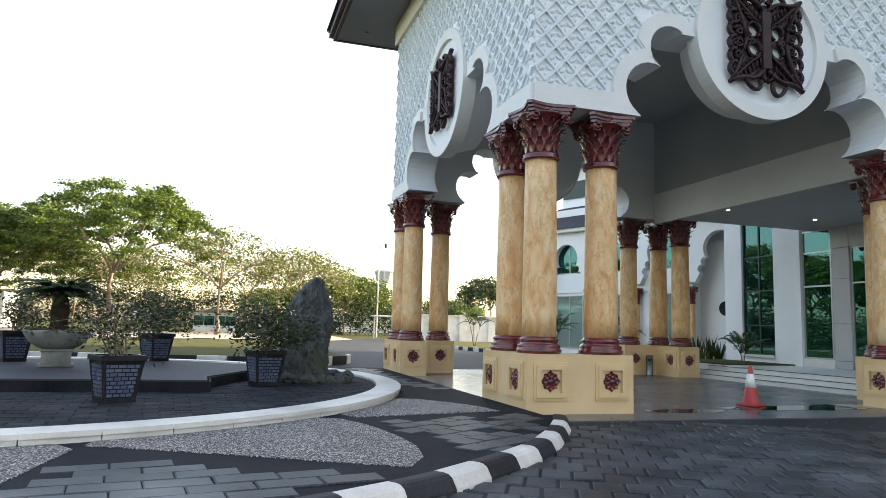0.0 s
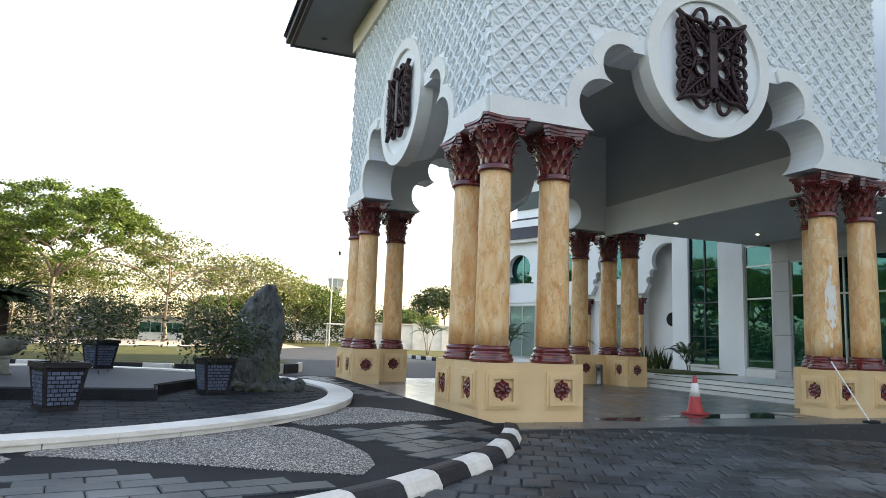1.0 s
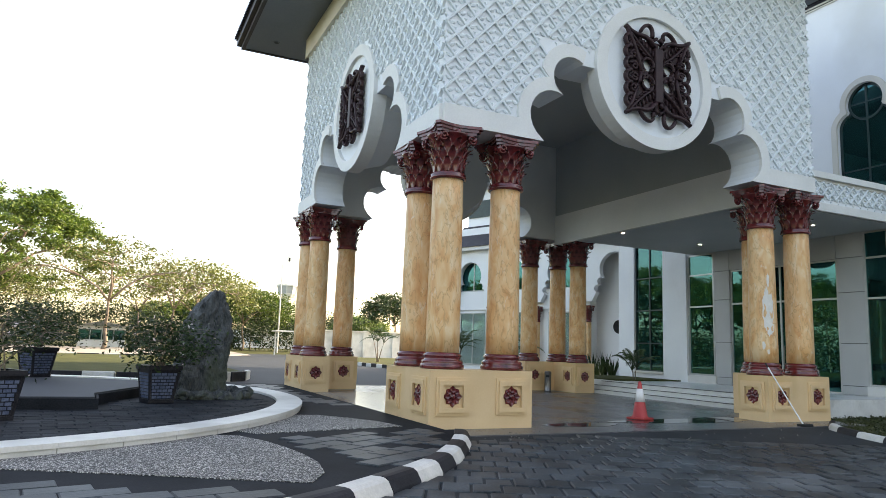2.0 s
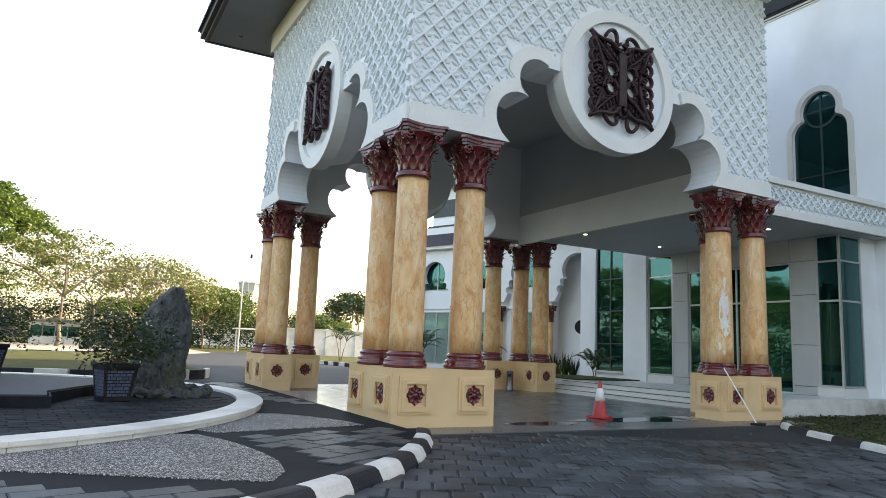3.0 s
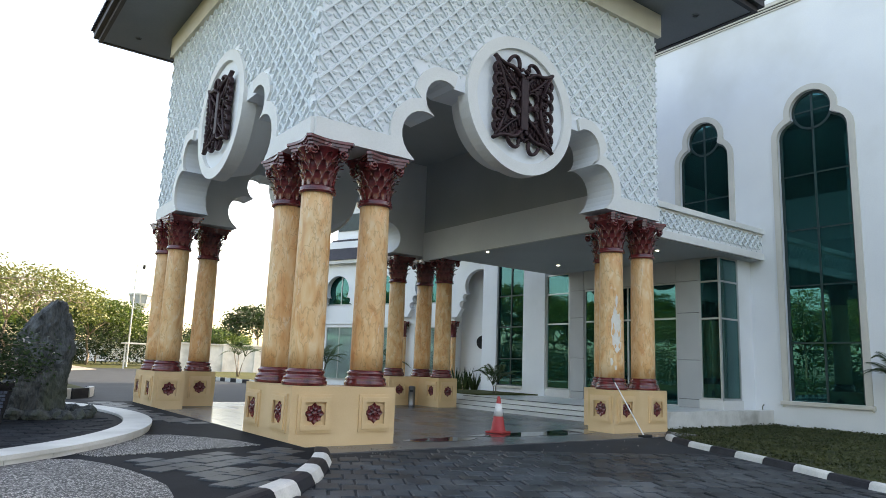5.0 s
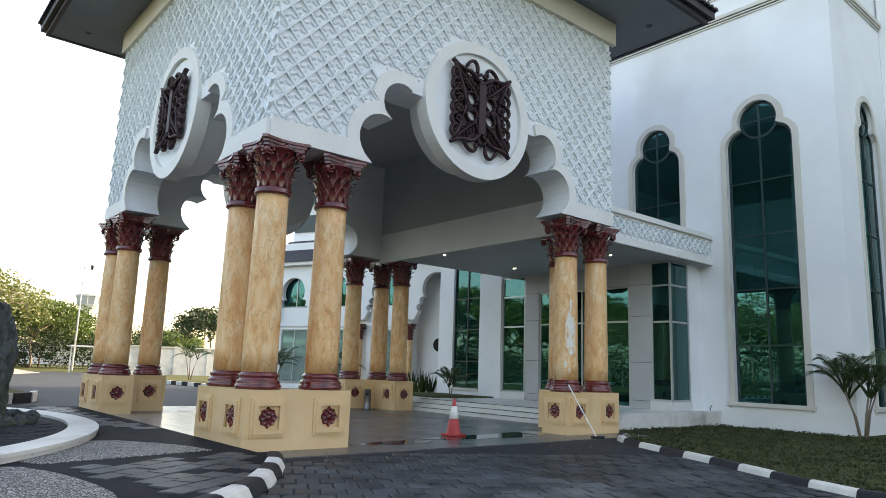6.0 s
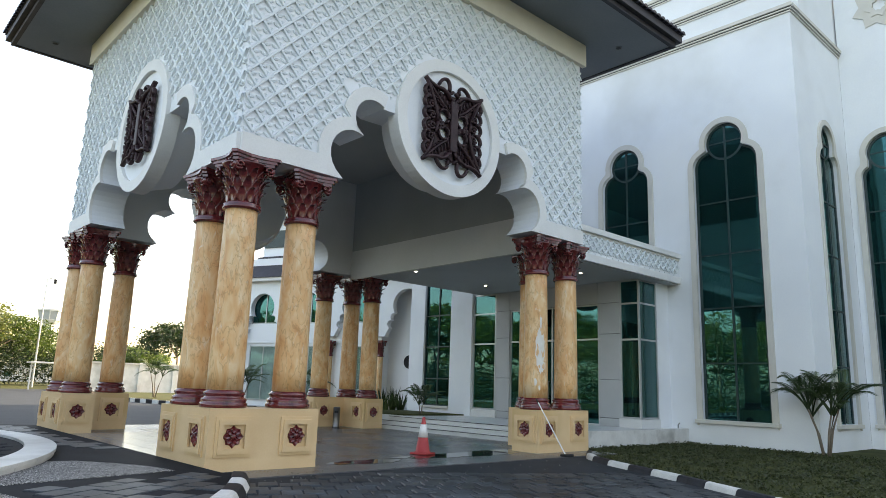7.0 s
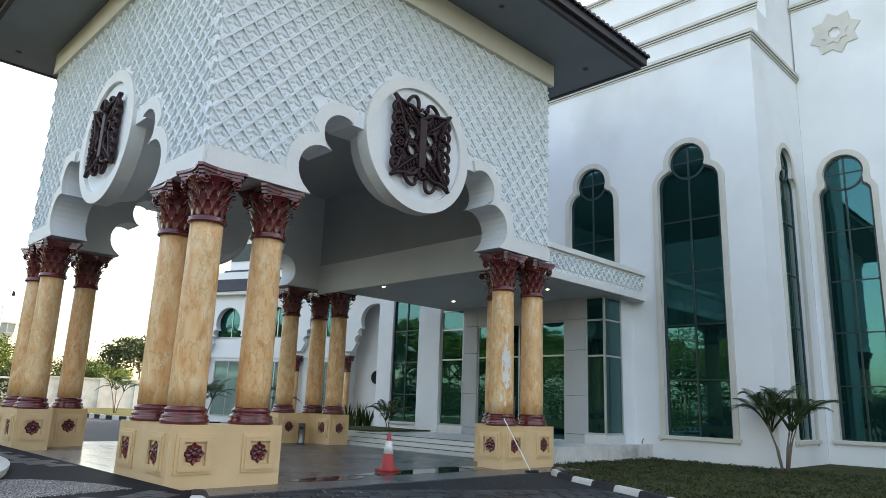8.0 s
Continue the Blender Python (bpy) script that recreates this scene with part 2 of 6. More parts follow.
def tube(bm, pts, r, n=6, taper=1.0):
    """A round bar along points."""
    pts = [Vector(p) for p in pts]
    rings = []
    for i, p in enumerate(pts):
        d = (pts[min(i + 1, len(pts) - 1)] - pts[max(i - 1, 0)]).normalized()
        u = d.cross(Vector((0, 0, 1)) if abs(d.z) < 0.95 else Vector((1, 0, 0))).normalized()
        w = d.cross(u)
        rr = r * (1 + (taper - 1) * i / max(1, len(pts) - 1))
        rings.append([bm.verts.new(p + rr * (math.cos(2 * math.pi * k / n) * u + math.sin(2 * math.pi * k / n) * w)) for k in range(n)])
    for a, b in zip(rings, rings[1:]):
        for k in range(n):
            bm.faces.new((a[k], a[(k + 1) % n], b[(k + 1) % n], b[k]))
    bm.faces.new(list(reversed(rings[0])))
    bm.faces.new(rings[-1])
    return bm


def arc(cx, cy, r, a0, a1, n):
    return [(cx + r * math.cos(radians(a0 + (a1 - a0) * i / n)), cy + r * math.sin(radians(a0 + (a1 - a0) * i / n))) for i in range(n + 1)]


# ---------------------------------------------------------------- the porch, in numbers
W, D = 10.75, 11.25                  # outer size of the pedestals' square
LEG, LW, PZ = 2.15, 0.84, 1.05       # pedestal leg length, width, height
INS, TH = 0.12, 0.85                  # wall set back from the pedestals; its thickness
WZ0, WZ1 = 5.66, 11.17               # wall foot and top of its relief
EX = 17.6                            # face of the main building
SOFFIT = 11.87


def pebble_material():
    """Washed pebbles: light and dark grains with rounded relief."""
    m = material("pebble_wash", (0.3, 0.3, 0.3), 0.7)
    n, k = m.node_tree.nodes, m.node_tree.links
    b = n["Principled BSDF"]
    co, v, big = n.new("ShaderNodeTexCoord"), n.new("ShaderNodeTexVoronoi"), n.new("ShaderNodeTexNoise")
    v.inputs["Scale"].default_value = 52.0
    big.inputs["Scale"].default_value = 1.3
    k.new(co.outputs["Object"], v.inputs["Vector"])
    k.new(co.outputs["Object"], big.inputs["Vector"])
    sep = n.new("ShaderNodeSeparateColor")
    k.new(v.outputs["Color"], sep.inputs[0])
    ramp = n.new("ShaderNodeValToRGB")
    ramp.color_ramp.elements[0].position, ramp.color_ramp.elements[1].position = 0.1, 0.9
    ramp.color_ramp.elements[0].color, ramp.color_ramp.elements[1].color = (0.10, 0.10, 0.10, 1), (0.92, 0.89, 0.85, 1)
    k.new(sep.outputs[0], ramp.inputs[0])
    edge = n.new("ShaderNodeMapRange")
    edge.inputs["From Min"].default_value, edge.inputs["From Max"].default_value = 0.25, 0.62
    edge.inputs["To Min"].default_value, edge.inputs["To Max"].default_value = 1.0, 0.08
    k.new(v.outputs["Distance"], edge.inputs[0])
    tone = n.new("ShaderNodeMapRange")
    tone.inputs["To Min"].default_value, tone.inputs["To Max"].default_value = 0.7, 1.4
    k.new(big.outputs[0], tone.inputs[0])
    mul = n.new("ShaderNodeMath")
    mul.operation = "MULTIPLY"
    k.new(edge.outputs[0], mul.inputs[0])
    k.new(tone.outputs[0], mul.inputs[1])
    hs = n.new("ShaderNodeHueSaturation")
    k.new(ramp.outputs[0], hs.inputs["Color"])
    k.new(mul.outputs[0], hs.inputs["Value"])
    k.new(hs.outputs[0], b.inputs["Base Color"])
    bp = n.new("ShaderNodeBump")
    bp.inputs["Strength"].default_value, bp.inputs["Distance"].default_value = 0.9, 0.01
    k.new(edge.outputs[0], bp.inputs["Height"])
    k.new(bp.outputs[0], b.inputs["Normal"])
    return m


M_GRAVEL = pebble_material()


def marble_material():
    """Hand painted marbling: cream and ochre clouds, brown veins, pale streaks."""
    m = material("marbled_shaft", (0.7, 0.5, 0.3), 0.36)
    n, k = m.node_tree.nodes, m.node_tree.links
    b = n["Principled BSDF"]
    co, info, mp, add = n.new("ShaderNodeTexCoord"), n.new("ShaderNodeObjectInfo"), n.new("ShaderNodeMapping"), n.new("ShaderNodeVectorMath")
    mp.inputs["Scale"].default_value, mp.inputs["Rotation"].default_value = (3.4, 3.4, 1.25), (0.75, 0.65, 0.2)
    sc = n.new("ShaderNodeMath")
    sc.operation, sc.inputs[1].default_value = "MULTIPLY", 37.0
    k.new(info.outputs["Random"], sc.inputs[0])
    k.new(co.outputs["Object"], add.inputs[0])
    k.new(sc.outputs[0], add.inputs[1])
    k.new(add.outputs[0], mp.inputs[0])

    def field(scale, detail, distort):
        t = n.new("ShaderNodeTexNoise")
        t.inputs["Scale"].default_value, t.inputs["Detail"].default_value, t.inputs["Distortion"].default_value = scale, detail, distort
        k.new(mp.outputs[0], t.inputs["Vector"])
        return t.outputs[0]

    def ramp(src, stops):
        r = n.new("ShaderNodeValToRGB")
        r.color_ramp.elements[0].position, r.color_ramp.elements[0].color = stops[0][0], (*stops[0][1], 1)
        r.color_ramp.elements[1].position, r.color_ramp.elements[1].color = stops[-1][0], (*stops[-1][1], 1)
        for at, c in stops[1:-1]:
            r.color_ramp.elements.new(at).color = (*c, 1)
        k.new(src, r.inputs[0])
        return r.outputs[0]

    def over(a, f, colour):
        x = n.new("ShaderNodeMix")
        x.data_type = "RGBA"
        k.new(f, x.inputs[0])
        k.new(a, x.inputs[6])
        x.inputs[7].default_value = (*colour, 1)
        return x.outputs[2]

    cloud = ramp(field(1.7, 6, 0.8), [(0.3, (0.70, 0.33, 0.13)), (0.43, (0.78, 0.435, 0.195)), (0.56, (0.82, 0.525, 0.27)), (0.72, (0.87, 0.65, 0.41))])
    band = ((0.0, 0.0, 0.0), (0.5, 0.5, 0.5))
    veins = ramp(field(1.35, 4, 0.25), [(0.474, band[0]), (0.50, band[1]), (0.512, band[0]), (0.598, band[0]), (0.612, band[1]), (0.634, band[0])])
    pale = ramp(field(2.6, 4, 1.2), [(0.62, (0, 0, 0)), (0.72, (0.5, 0.5, 0.5))])
    k.new(over(over(cloud, pale, (0.85, 0.76, 0.6)), veins, (0.44, 0.21, 0.075)), b.inputs["Base Color"])
    return m


M_SHAFT = marble_material()

# ---------------------------------------------------------------- porch walls
def arch_profile(half, grow=0.0, n=10):
    """Left half of the lobed arch in (x from the middle, z), from the springing to the medallion; grow widens it."""
    lo = arc(-half + 2.49, 6.21, 0.57 + grow, 222, 66, n)
    up = arc(-half + 2.96, 7.13, 0.48 + grow, 222, 55, n)
    return lo, up


RM, ZM = 1.67, 7.64                  # medallion rim radius and middle


def wall_outline(length):
    """The outline of a porch wall in (s, z), with the arch and the hanging medallion cut out below."""
    h = length / 2
    lo, up = arch_profile(h)
    left = [(-h, WZ0), (-h + 2.26, WZ0)] + lo + up
    a = math.degrees(math.asin((up[-1][1] - ZM) / RM)) if abs(up[-1][1] - ZM) < RM else 0
    med = arc(0, ZM, RM, 180 - a, 360 + a, 40)
    right = [(-x, z) for x, z in reversed(left)]
    return [(x + h, z) for x, z in left + med + right + [(h, WZ1), (-h, WZ1)]]


def on_wall(bm, face):
    """Stand (s, depth, z) geometry, built with s along x and depth along y, on a wall given by a matrix."""
    bmesh.ops.transform(bm, matrix=face, verts=bm.verts)
    return bm


def upright(outline, y0, y1):
    """An upright slab with the outline (s, z) from depth y0 to y1."""
    bm = bmesh.new()
    slab(bm, outline, -y1, -y0)
    bmesh.ops.transform(bm, matrix=Matrix(((1, 0, 0, 0), (0, 0, -1, 0), (0, 1, 0, 0), (0, 0, 0, 1))), verts=bm.verts)
    return bm


def upright_strip(inner, outer, y0, y1, closed=False):
    bm = strip(bmesh.new(), inner, outer, -y1, -y0, closed)
    bmesh.ops.transform(bm, matrix=Matrix(((1, 0, 0, 0), (0, 0, -1, 0), (0, 1, 0, 0), (0, 0, 0, 1))), verts=bm.verts)
    return bm


LX, LY = W - 2 * INS, D - 2 * INS
FACES = {
    "front": (LX, Matrix.Translation((INS, INS, 0))),
    "side": (LY, Matrix.Translation((INS, D - INS, 0)) @ Matrix.Rotation(radians(-90), 4, "Z")),
    "back": (LX, Matrix.Translation((W - INS, D - INS, 0)) @ Matrix.Rotation(radians(180), 4, "Z")),
}
porch_walls = {}
for key, (length, face) in FACES.items():
    side = key == "side"
    outline = wall_outline(length)
    if side:   # butt against the other two walls
        outline = [(min(max(s, TH), length - TH), z) for s, z in outline]
    body = upright(outline, 0, TH)
    for v in body.verts:   # the hanging medallion narrows towards the back
        if v.co.y > TH - 0.001 and abs(math.hypot(v.co.x - length / 2, v.co.z - ZM) - RM) < 0.01:
            v.co.x, v.co.z = length / 2 + (v.co.x - length / 2) * 0.84, ZM + (v.co.z - ZM) * 0.84
    wall = link("porch_wall_" + key, on_wall(body, face), M_WHITE)
    tagged(wall, "white porch wall with a lobed arch and relief lattice", "wall", "", "structure")
    porch_walls[key] = wall

# trims, medallions, relief
def in_panel(s, z, length):
    """Whether a place on a porch wall lies in its relief field."""
    h = length / 2
    x = -abs(s - h)
    if s < 0.16 or s > length - 0.16 or z < 6.12 or z > WZ1 - 0.1:
        return False
    if math.hypot(x, z - ZM) < RM - 0.02:
        return False
    if math.hypot(x + h - 2.49, z - 6.21) < 0.78 or math.hypot(x + h - 2.96, z - 7.13) < 0.69:
        return False
    return not (x > -h + 2.3 and z < 7.75)


def relief_tile(bm, c=(0.0, 0.0), hw=0.215, hh=0.23):
    """A lattice cell: two raised ribs, two leaves and a small wedge, on the plane y = 0, facing -y."""
    cx, cz = c

    def bar(p, q, w, d):
        p, q = Vector(p), Vector(q)
        u = (q - p).normalized()
        n = Vector((-u.y, u.x)) * w
        lo = [bm.verts.new((v.x, 0.0, v.y)) for v in (p - n, q - n, q + n, p + n)]
        hi = [bm.verts.new((v.x, -d, v.y)) for v in (p - n * 0.78, q - n * 0.78, q + n * 0.78, p + n * 0.78)]
        bm.faces.new(hi)
        for i in range(4):
            bm.faces.new((lo[i], lo[(i + 1) % 4], hi[(i + 1) % 4], hi[i]))

    bar((cx - hw, cz), (cx, cz + hh), 0.026, 0.082)
    bar((cx, cz + hh), (cx + hw, cz), 0.026, 0.070)
    for sx, sz, ang, size in ((-0.078, 0.005, 22, 0.088), (0.078, 0.015, -28, 0.074)):
        ca, sa = math.cos(radians(ang)), math.sin(radians(ang))
        ring = [bm.verts.new((cx + sx + ca * u * size - sa * v * size, 0.0, cz + sz + sa * u * size + ca * v * size)) for u, v in ((-1, 0), (-0.3, -0.5), (0.5, -0.42), (1, 0), (0.4, 0.45), (-0.4, 0.5))]
        mid = Vector((cx + sx, 0.0, cz + sz))
        hi = [bm.verts.new(mid + (v.co - mid) * 0.82 + Vector((0, -0.042, 0))) for v in ring]
        top = bm.verts.new((cx + sx, -0.062, cz + sz))
        for i in range(6):
            bm.faces.new((ring[i], ring[(i + 1) % 6], hi[(i + 1) % 6], hi[i]))
            bm.faces.new((hi[i], hi[(i + 1) % 6], top))
    tri = [bm.verts.new((cx + x, 0.0, cz + z)) for x, z in ((-0.045, -0.075), (0.0, -0.16), (0.045, -0.075))]
    top = bm.verts.new((cx, -0.05, cz - 0.1))
    for i in range(3):
        bm.faces.new((tri[i], tri[(i + 1) % 3], top))
    return bm


def spiral(cx, cz, r, turns, a0, sense=1, n=22):
    return [(cx + r * (1 - 0.8 * i / n) * math.cos(a0 + sense * 2 * math.pi * turns * i / n), cz + r * (1 - 0.8 * i / n) * math.sin(a0 + sense * 2 * math.pi * turns * i / n)) for i in range(n + 1)]


def carving():
    """Pierced carving: a middle board, leafy scrolls in four quarters, loops along the edges and at the corners."""
    t = thing("carved_ornament", "dark brown pierced scroll carving fixed in a white medallion", "carving", group="medallion carvings")
    back, step = bmesh.new(), 0.03
    holes = [(sx * x, sz * z, r) for sx in (-1, 1) for sz in (-1, 1) for x, z, r in ((0.32, 0.24, 0.16), (0.72, 0.13, 0.085), (0.24, 0.52, 0.04), (0.60, 0.44, 0.035), (0.46, 0.80, 0.04), (0.74, 0.70, 0.04), (0.10, 0.86, 0.05), (0.34, 0.93, 0.03))]
    for i in range(-30, 30):
        for j in range(-34, 34):
            x, z = (i + 0.5) * step, (j + 0.5) * step
            if abs(x) < 0.88 and abs(z) < 0.93 + 0.1 * max(0.0, abs(x) - 0.3) and all(math.hypot(x - a, z - b) > r for a, b, r in holes):
                box(back, x - step / 2, -0.05, z - step / 2, x + step / 2, -0.004, z + step / 2)
    bmesh.ops.remove_doubles(back, verts=back.verts, dist=0.002)
    part("pierced_back", back, M_ORN, t)
    for x, z in ((-0.5, -0.7), (0.5, -0.7), (-0.5, 0.7), (0.5, 0.7)):
        part("spacer", boxed(x - 0.03, -0.01, z - 0.03, x + 0.03, 0.028, z + 0.03), M_ORN, t)
    part("board", box(bmesh.new(), -0.12, -0.15, -0.72, 0.12, -0.02, 0.74, 0.02), M_ORN, t, "plain upright middle board")
    for sx in (-1, 1):
        for sz in (-1, 1):
            def q(name, pts, r, y=-0.08):
                bm = tube(bmesh.new(), [(sx * x, y, sz * z) for x, z in pts], r, 8)
                bmesh.ops.transform(bm, matrix=Matrix.Diagonal((1, 1.15, 1, 1)), verts=bm.verts)
                part(name, bm, M_ORN, t, "", True)
            q("scroll", arc(0.32, 0.24, 0.185, -60, 250, 16), 0.034)
            q("scroll", spiral(0.46, 0.02, 0.09, 1.3, 2.6), 0.034)
            q("scroll", spiral(0.74, 0.14, 0.12, 1.4, 0.3), 0.034)
            q("scroll", spiral(0.76, 0.44, 0.13, 1.5, -2.2, -1), 0.034)
            q("scroll", spiral(0.82, 0.72, 0.11, 1.4, 0.4), 0.03)
            q("rib", [(0.18, 0.40), (0.40, 0.56), (0.62, 0.76), (0.80, 0.94), (0.98, 1.10)], 0.034, -0.09)
            q("rib", [(0.56, 0.0), (0.60, 0.25), (0.70, 0.55), (0.84, 0.85), (0.97, 1.08)], 0.042, -0.10)
            q("edge", [(0.16, 0.78), (0.24, 0.92), (0.42, 0.99), (0.66, 0.99), (0.84, 1.04), (1.02, 1.15)], 0.055, -0.09)
            for k in range(6):
                u, v = 0.20 + 0.105 * k, 0.42 + 0.092 * k
                q("leaflet", [(u, v), (u - 0.05, v + 0.10), (u - 0.04, v + 0.22 - 0.01 * k)], 0.024)
                q("leaflet", [(u, v), (u + 0.10, v - 0.02), (u + 0.20 - 0.015 * k, v + 0.03)], 0.024)
            for k in range(3):
                q("edge_loop", arc(0.84, 0.17 + 0.315 * k, 0.17, -95, 95, 12), 0.05)
            turn = 1 if sx * sz < 0 else 0.75
            q("corner_loop", [(0.38 + 0.20 * math.cos(radians(g)) - 0.08 * math.sin(radians(g)), 0.99 + 0.34 * turn * math.sin(radians(g))) for g in range(-5, 190, 13)], 0.048)
            q("ear", [(0.06, 0.72), (0.13, 0.82), (0.15, 0.94), (0.04, 1.02)], 0.048)
    return t


first_carving = None
tile_me = link("relief_tile", relief_tile(bmesh.new()), M_RELIEF)
tile_data = tile_me.data
bpy.data.objects.remove(tile_me)
relief_jobs = []
for key, (length, face) in FACES.items():
    wall, h = porch_walls[key], length / 2
    lo, up = arch_profile(h)
    n = len(lo) - 1
    inner = [(-h, WZ0), (-h + 2.26, WZ0)] + lo + up
    outer = [(-h, 6.05), (-h + 1.60, 6.05)] + arc(-h + 2.49, 6.21, 0.85, 190, 98, n) + arc(-h + 2.96, 7.13, 0.76, 172, 62, n)
    for sense in (1, -1):
        bm = upright_strip([(h + sense * x, z) for x, z in inner], [(h + sense * x, z) for x, z in outer], -0.075, -0.001)
        part("arch_trim", on_wall(bm, face), M_TRIM, wall, "smooth cream-white moulding round the arch")
    rim = upright_strip([(h + x, z) for x, z in arc(0, ZM, 1.40, 0, 360, 64)[:-1]], [(h + x, z) for x, z in arc(0, ZM, RM + 0.01, 0, 360, 64)[:-1]], -0.095, TH * 0.3, True)
    part("medallion_rim", on_wall(rim, face), M_TRIM, wall, "round raised white rim")
    disc = upright([(h + x, z) for x, z in arc(0, ZM, 1.41, 0, 360, 48)[:-1]], -0.006, 0.02)
    part("medallion_disc", on_wall(disc, face), M_WHITE, wall)
    cap = upright([(0, WZ1), (length, WZ1), (length, SOFFIT - 0.004), (0, SOFFIT - 0.004)] if key != "side" else [(TH, WZ1), (length - TH, WZ1), (length - TH, SOFFIT - 0.004), (TH, SOFFIT - 0.004)], 0, TH)
    part("upper_wall", on_wall(cap, face), M_TRIM, wall)
    mould = upright([(-0.14, WZ1), (length + 0.14, WZ1), (length + 0.14, SOFFIT - 0.01), (-0.14, SOFFIT - 0.01)], -0.14, -0.002)
    part("eave_moulding", on_wall(mould, face), M_CREAM_LIGHT, wall, "pale cream band under the eaves")
    m = face @ Matrix.Translation((h, -0.035, ZM)) @ Matrix.Diagonal((0.92, 1, 0.87, 1))
    if first_carving is None:
        first_carving = carving()
        first_carving.matrix_basis = m
    else:
        copy_thing(first_carving, m)
    if key != "back":
        relief_jobs.append((key, wall, length, face))

# roof
roof = thing("porch_roof", "hipped porch roof with dark tiles and grey soffit", "roof", kind="structure")
OV = 1.8
def eave_frame(o0, o1, z0, z1):
    a = [(-o0, -o0), (W + o0, -o0), (W + o0, D + o0), (-o0, D + o0)]
    b = [(-o1, -o1), (W + o1, -o1), (W + o1, D + o1), (-o1, D + o1)]
    return strip(bmesh.new(), b, a, z0, z1, True)
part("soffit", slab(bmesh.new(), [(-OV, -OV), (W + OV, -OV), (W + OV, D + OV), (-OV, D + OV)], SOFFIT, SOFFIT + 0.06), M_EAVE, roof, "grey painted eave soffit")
part("fascia", eave_frame(OV + 0.12, OV, SOFFIT - 0.03, SOFFIT + 0.16), M_ROOF, roof, "dark fascia board")
part("gutter", eave_frame(OV + 0.26, OV + 0.06, SOFFIT + 0.12, SOFFIT + 0.34), M_ROOF, roof, "dark stepped eave edge")
bm = bmesh.new()
e, t_ = OV + 0.3, SOFFIT + 0.34
ring = [bm.verts.new(v) for v in ((-e, -e, t_), (W + e, -e, t_), (W + e, D + e, t_), (-e, D + e, t_))]
apex = bm.verts.new((W / 2, D / 2, t_ + 4.2))
for i in range(4):
    bm.faces.new((ring[i], ring[(i + 1) % 4], apex))
bm.faces.new(list(reversed(ring)))
part("tiled_slope", bm, M_ROOF, roof)

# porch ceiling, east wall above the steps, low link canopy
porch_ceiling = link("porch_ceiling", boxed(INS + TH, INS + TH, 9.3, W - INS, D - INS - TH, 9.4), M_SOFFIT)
tagged(porch_ceiling, "plain grey painted porch ceiling", "ceiling", "", "structure")
# grey instead of the beam's white: the upper wall's shade is in the colour
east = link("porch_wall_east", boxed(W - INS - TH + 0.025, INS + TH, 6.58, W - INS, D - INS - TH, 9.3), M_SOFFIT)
tagged(east, "plain inner wall above the entrance beam, its shade put into a grey colour", "wall", "", "structure")
beam = link("porch_beam", boxed(W - INS - TH, INS + TH, 5.485, W - INS, D - INS - TH, 6.58), M_WHITE)
tagged(beam, "broad white beam above the entrance steps", "beam", "", "structure")

# ---------------------------------------------------------------- columns
def abacus_outline(half, cut, hollow):
    pts = []
    for k in range(4):
        a = radians(90 * k)
        side = [(half, -half + cut)] + [(half - hollow * math.sin(math.pi * i / 8), (-half + cut) + (2 * half - 2 * cut) * i / 8) for i in range(1, 8)] + [(half, half - cut)]
        pts += [(x * math.cos(a) - y * math.sin(a), x * math.sin(a) + y * math.cos(a)) for x, y in side]
    return pts


def leaf_mesh(bm, height, width, out):
    """An acanthus leaf that rises along z at y = 0 and curls outwards towards -y."""
    rows = []
    for i in range(7):
        t = i / 6
        w = width * (0.55 + 0.55 * math.sin(math.pi * min(1, t * 1.05))) * (1 - 0.55 * t ** 4) * (1 + 0.14 * (i % 2))
        z = height * (t if t < 0.85 else 0.85 + 0.1 * math.sin((t - 0.85) / 0.15 * math.pi))
        y = -out * t ** 3
        rows.append([bm.verts.new((w * u, y - 0.022 * (1 - abs(u)) + 0.014, z - 0.03 * abs(u) * (t > 0.5))) for u in (-0.5, -0.25, 0, 0.25, 0.5)])
    back = [[bm.verts.new((v.co.x, v.co.y + 0.02, v.co.z)) for v in (r[0], r[-1])] for r in rows]
    for a, b, c, d in zip(rows, rows[1:], back, back[1:]):
        for i in range(4):
            bm.faces.new((a[i], a[i + 1], b[i + 1], b[i]))
        bm.faces.new((a[0], b[0], d[0], c[0]))
        bm.faces.new((a[-1], c[1], d[1], b[-1]))
    bm.faces.new((*rows[-1], back[-1][1], back[-1][0]))
    return bm




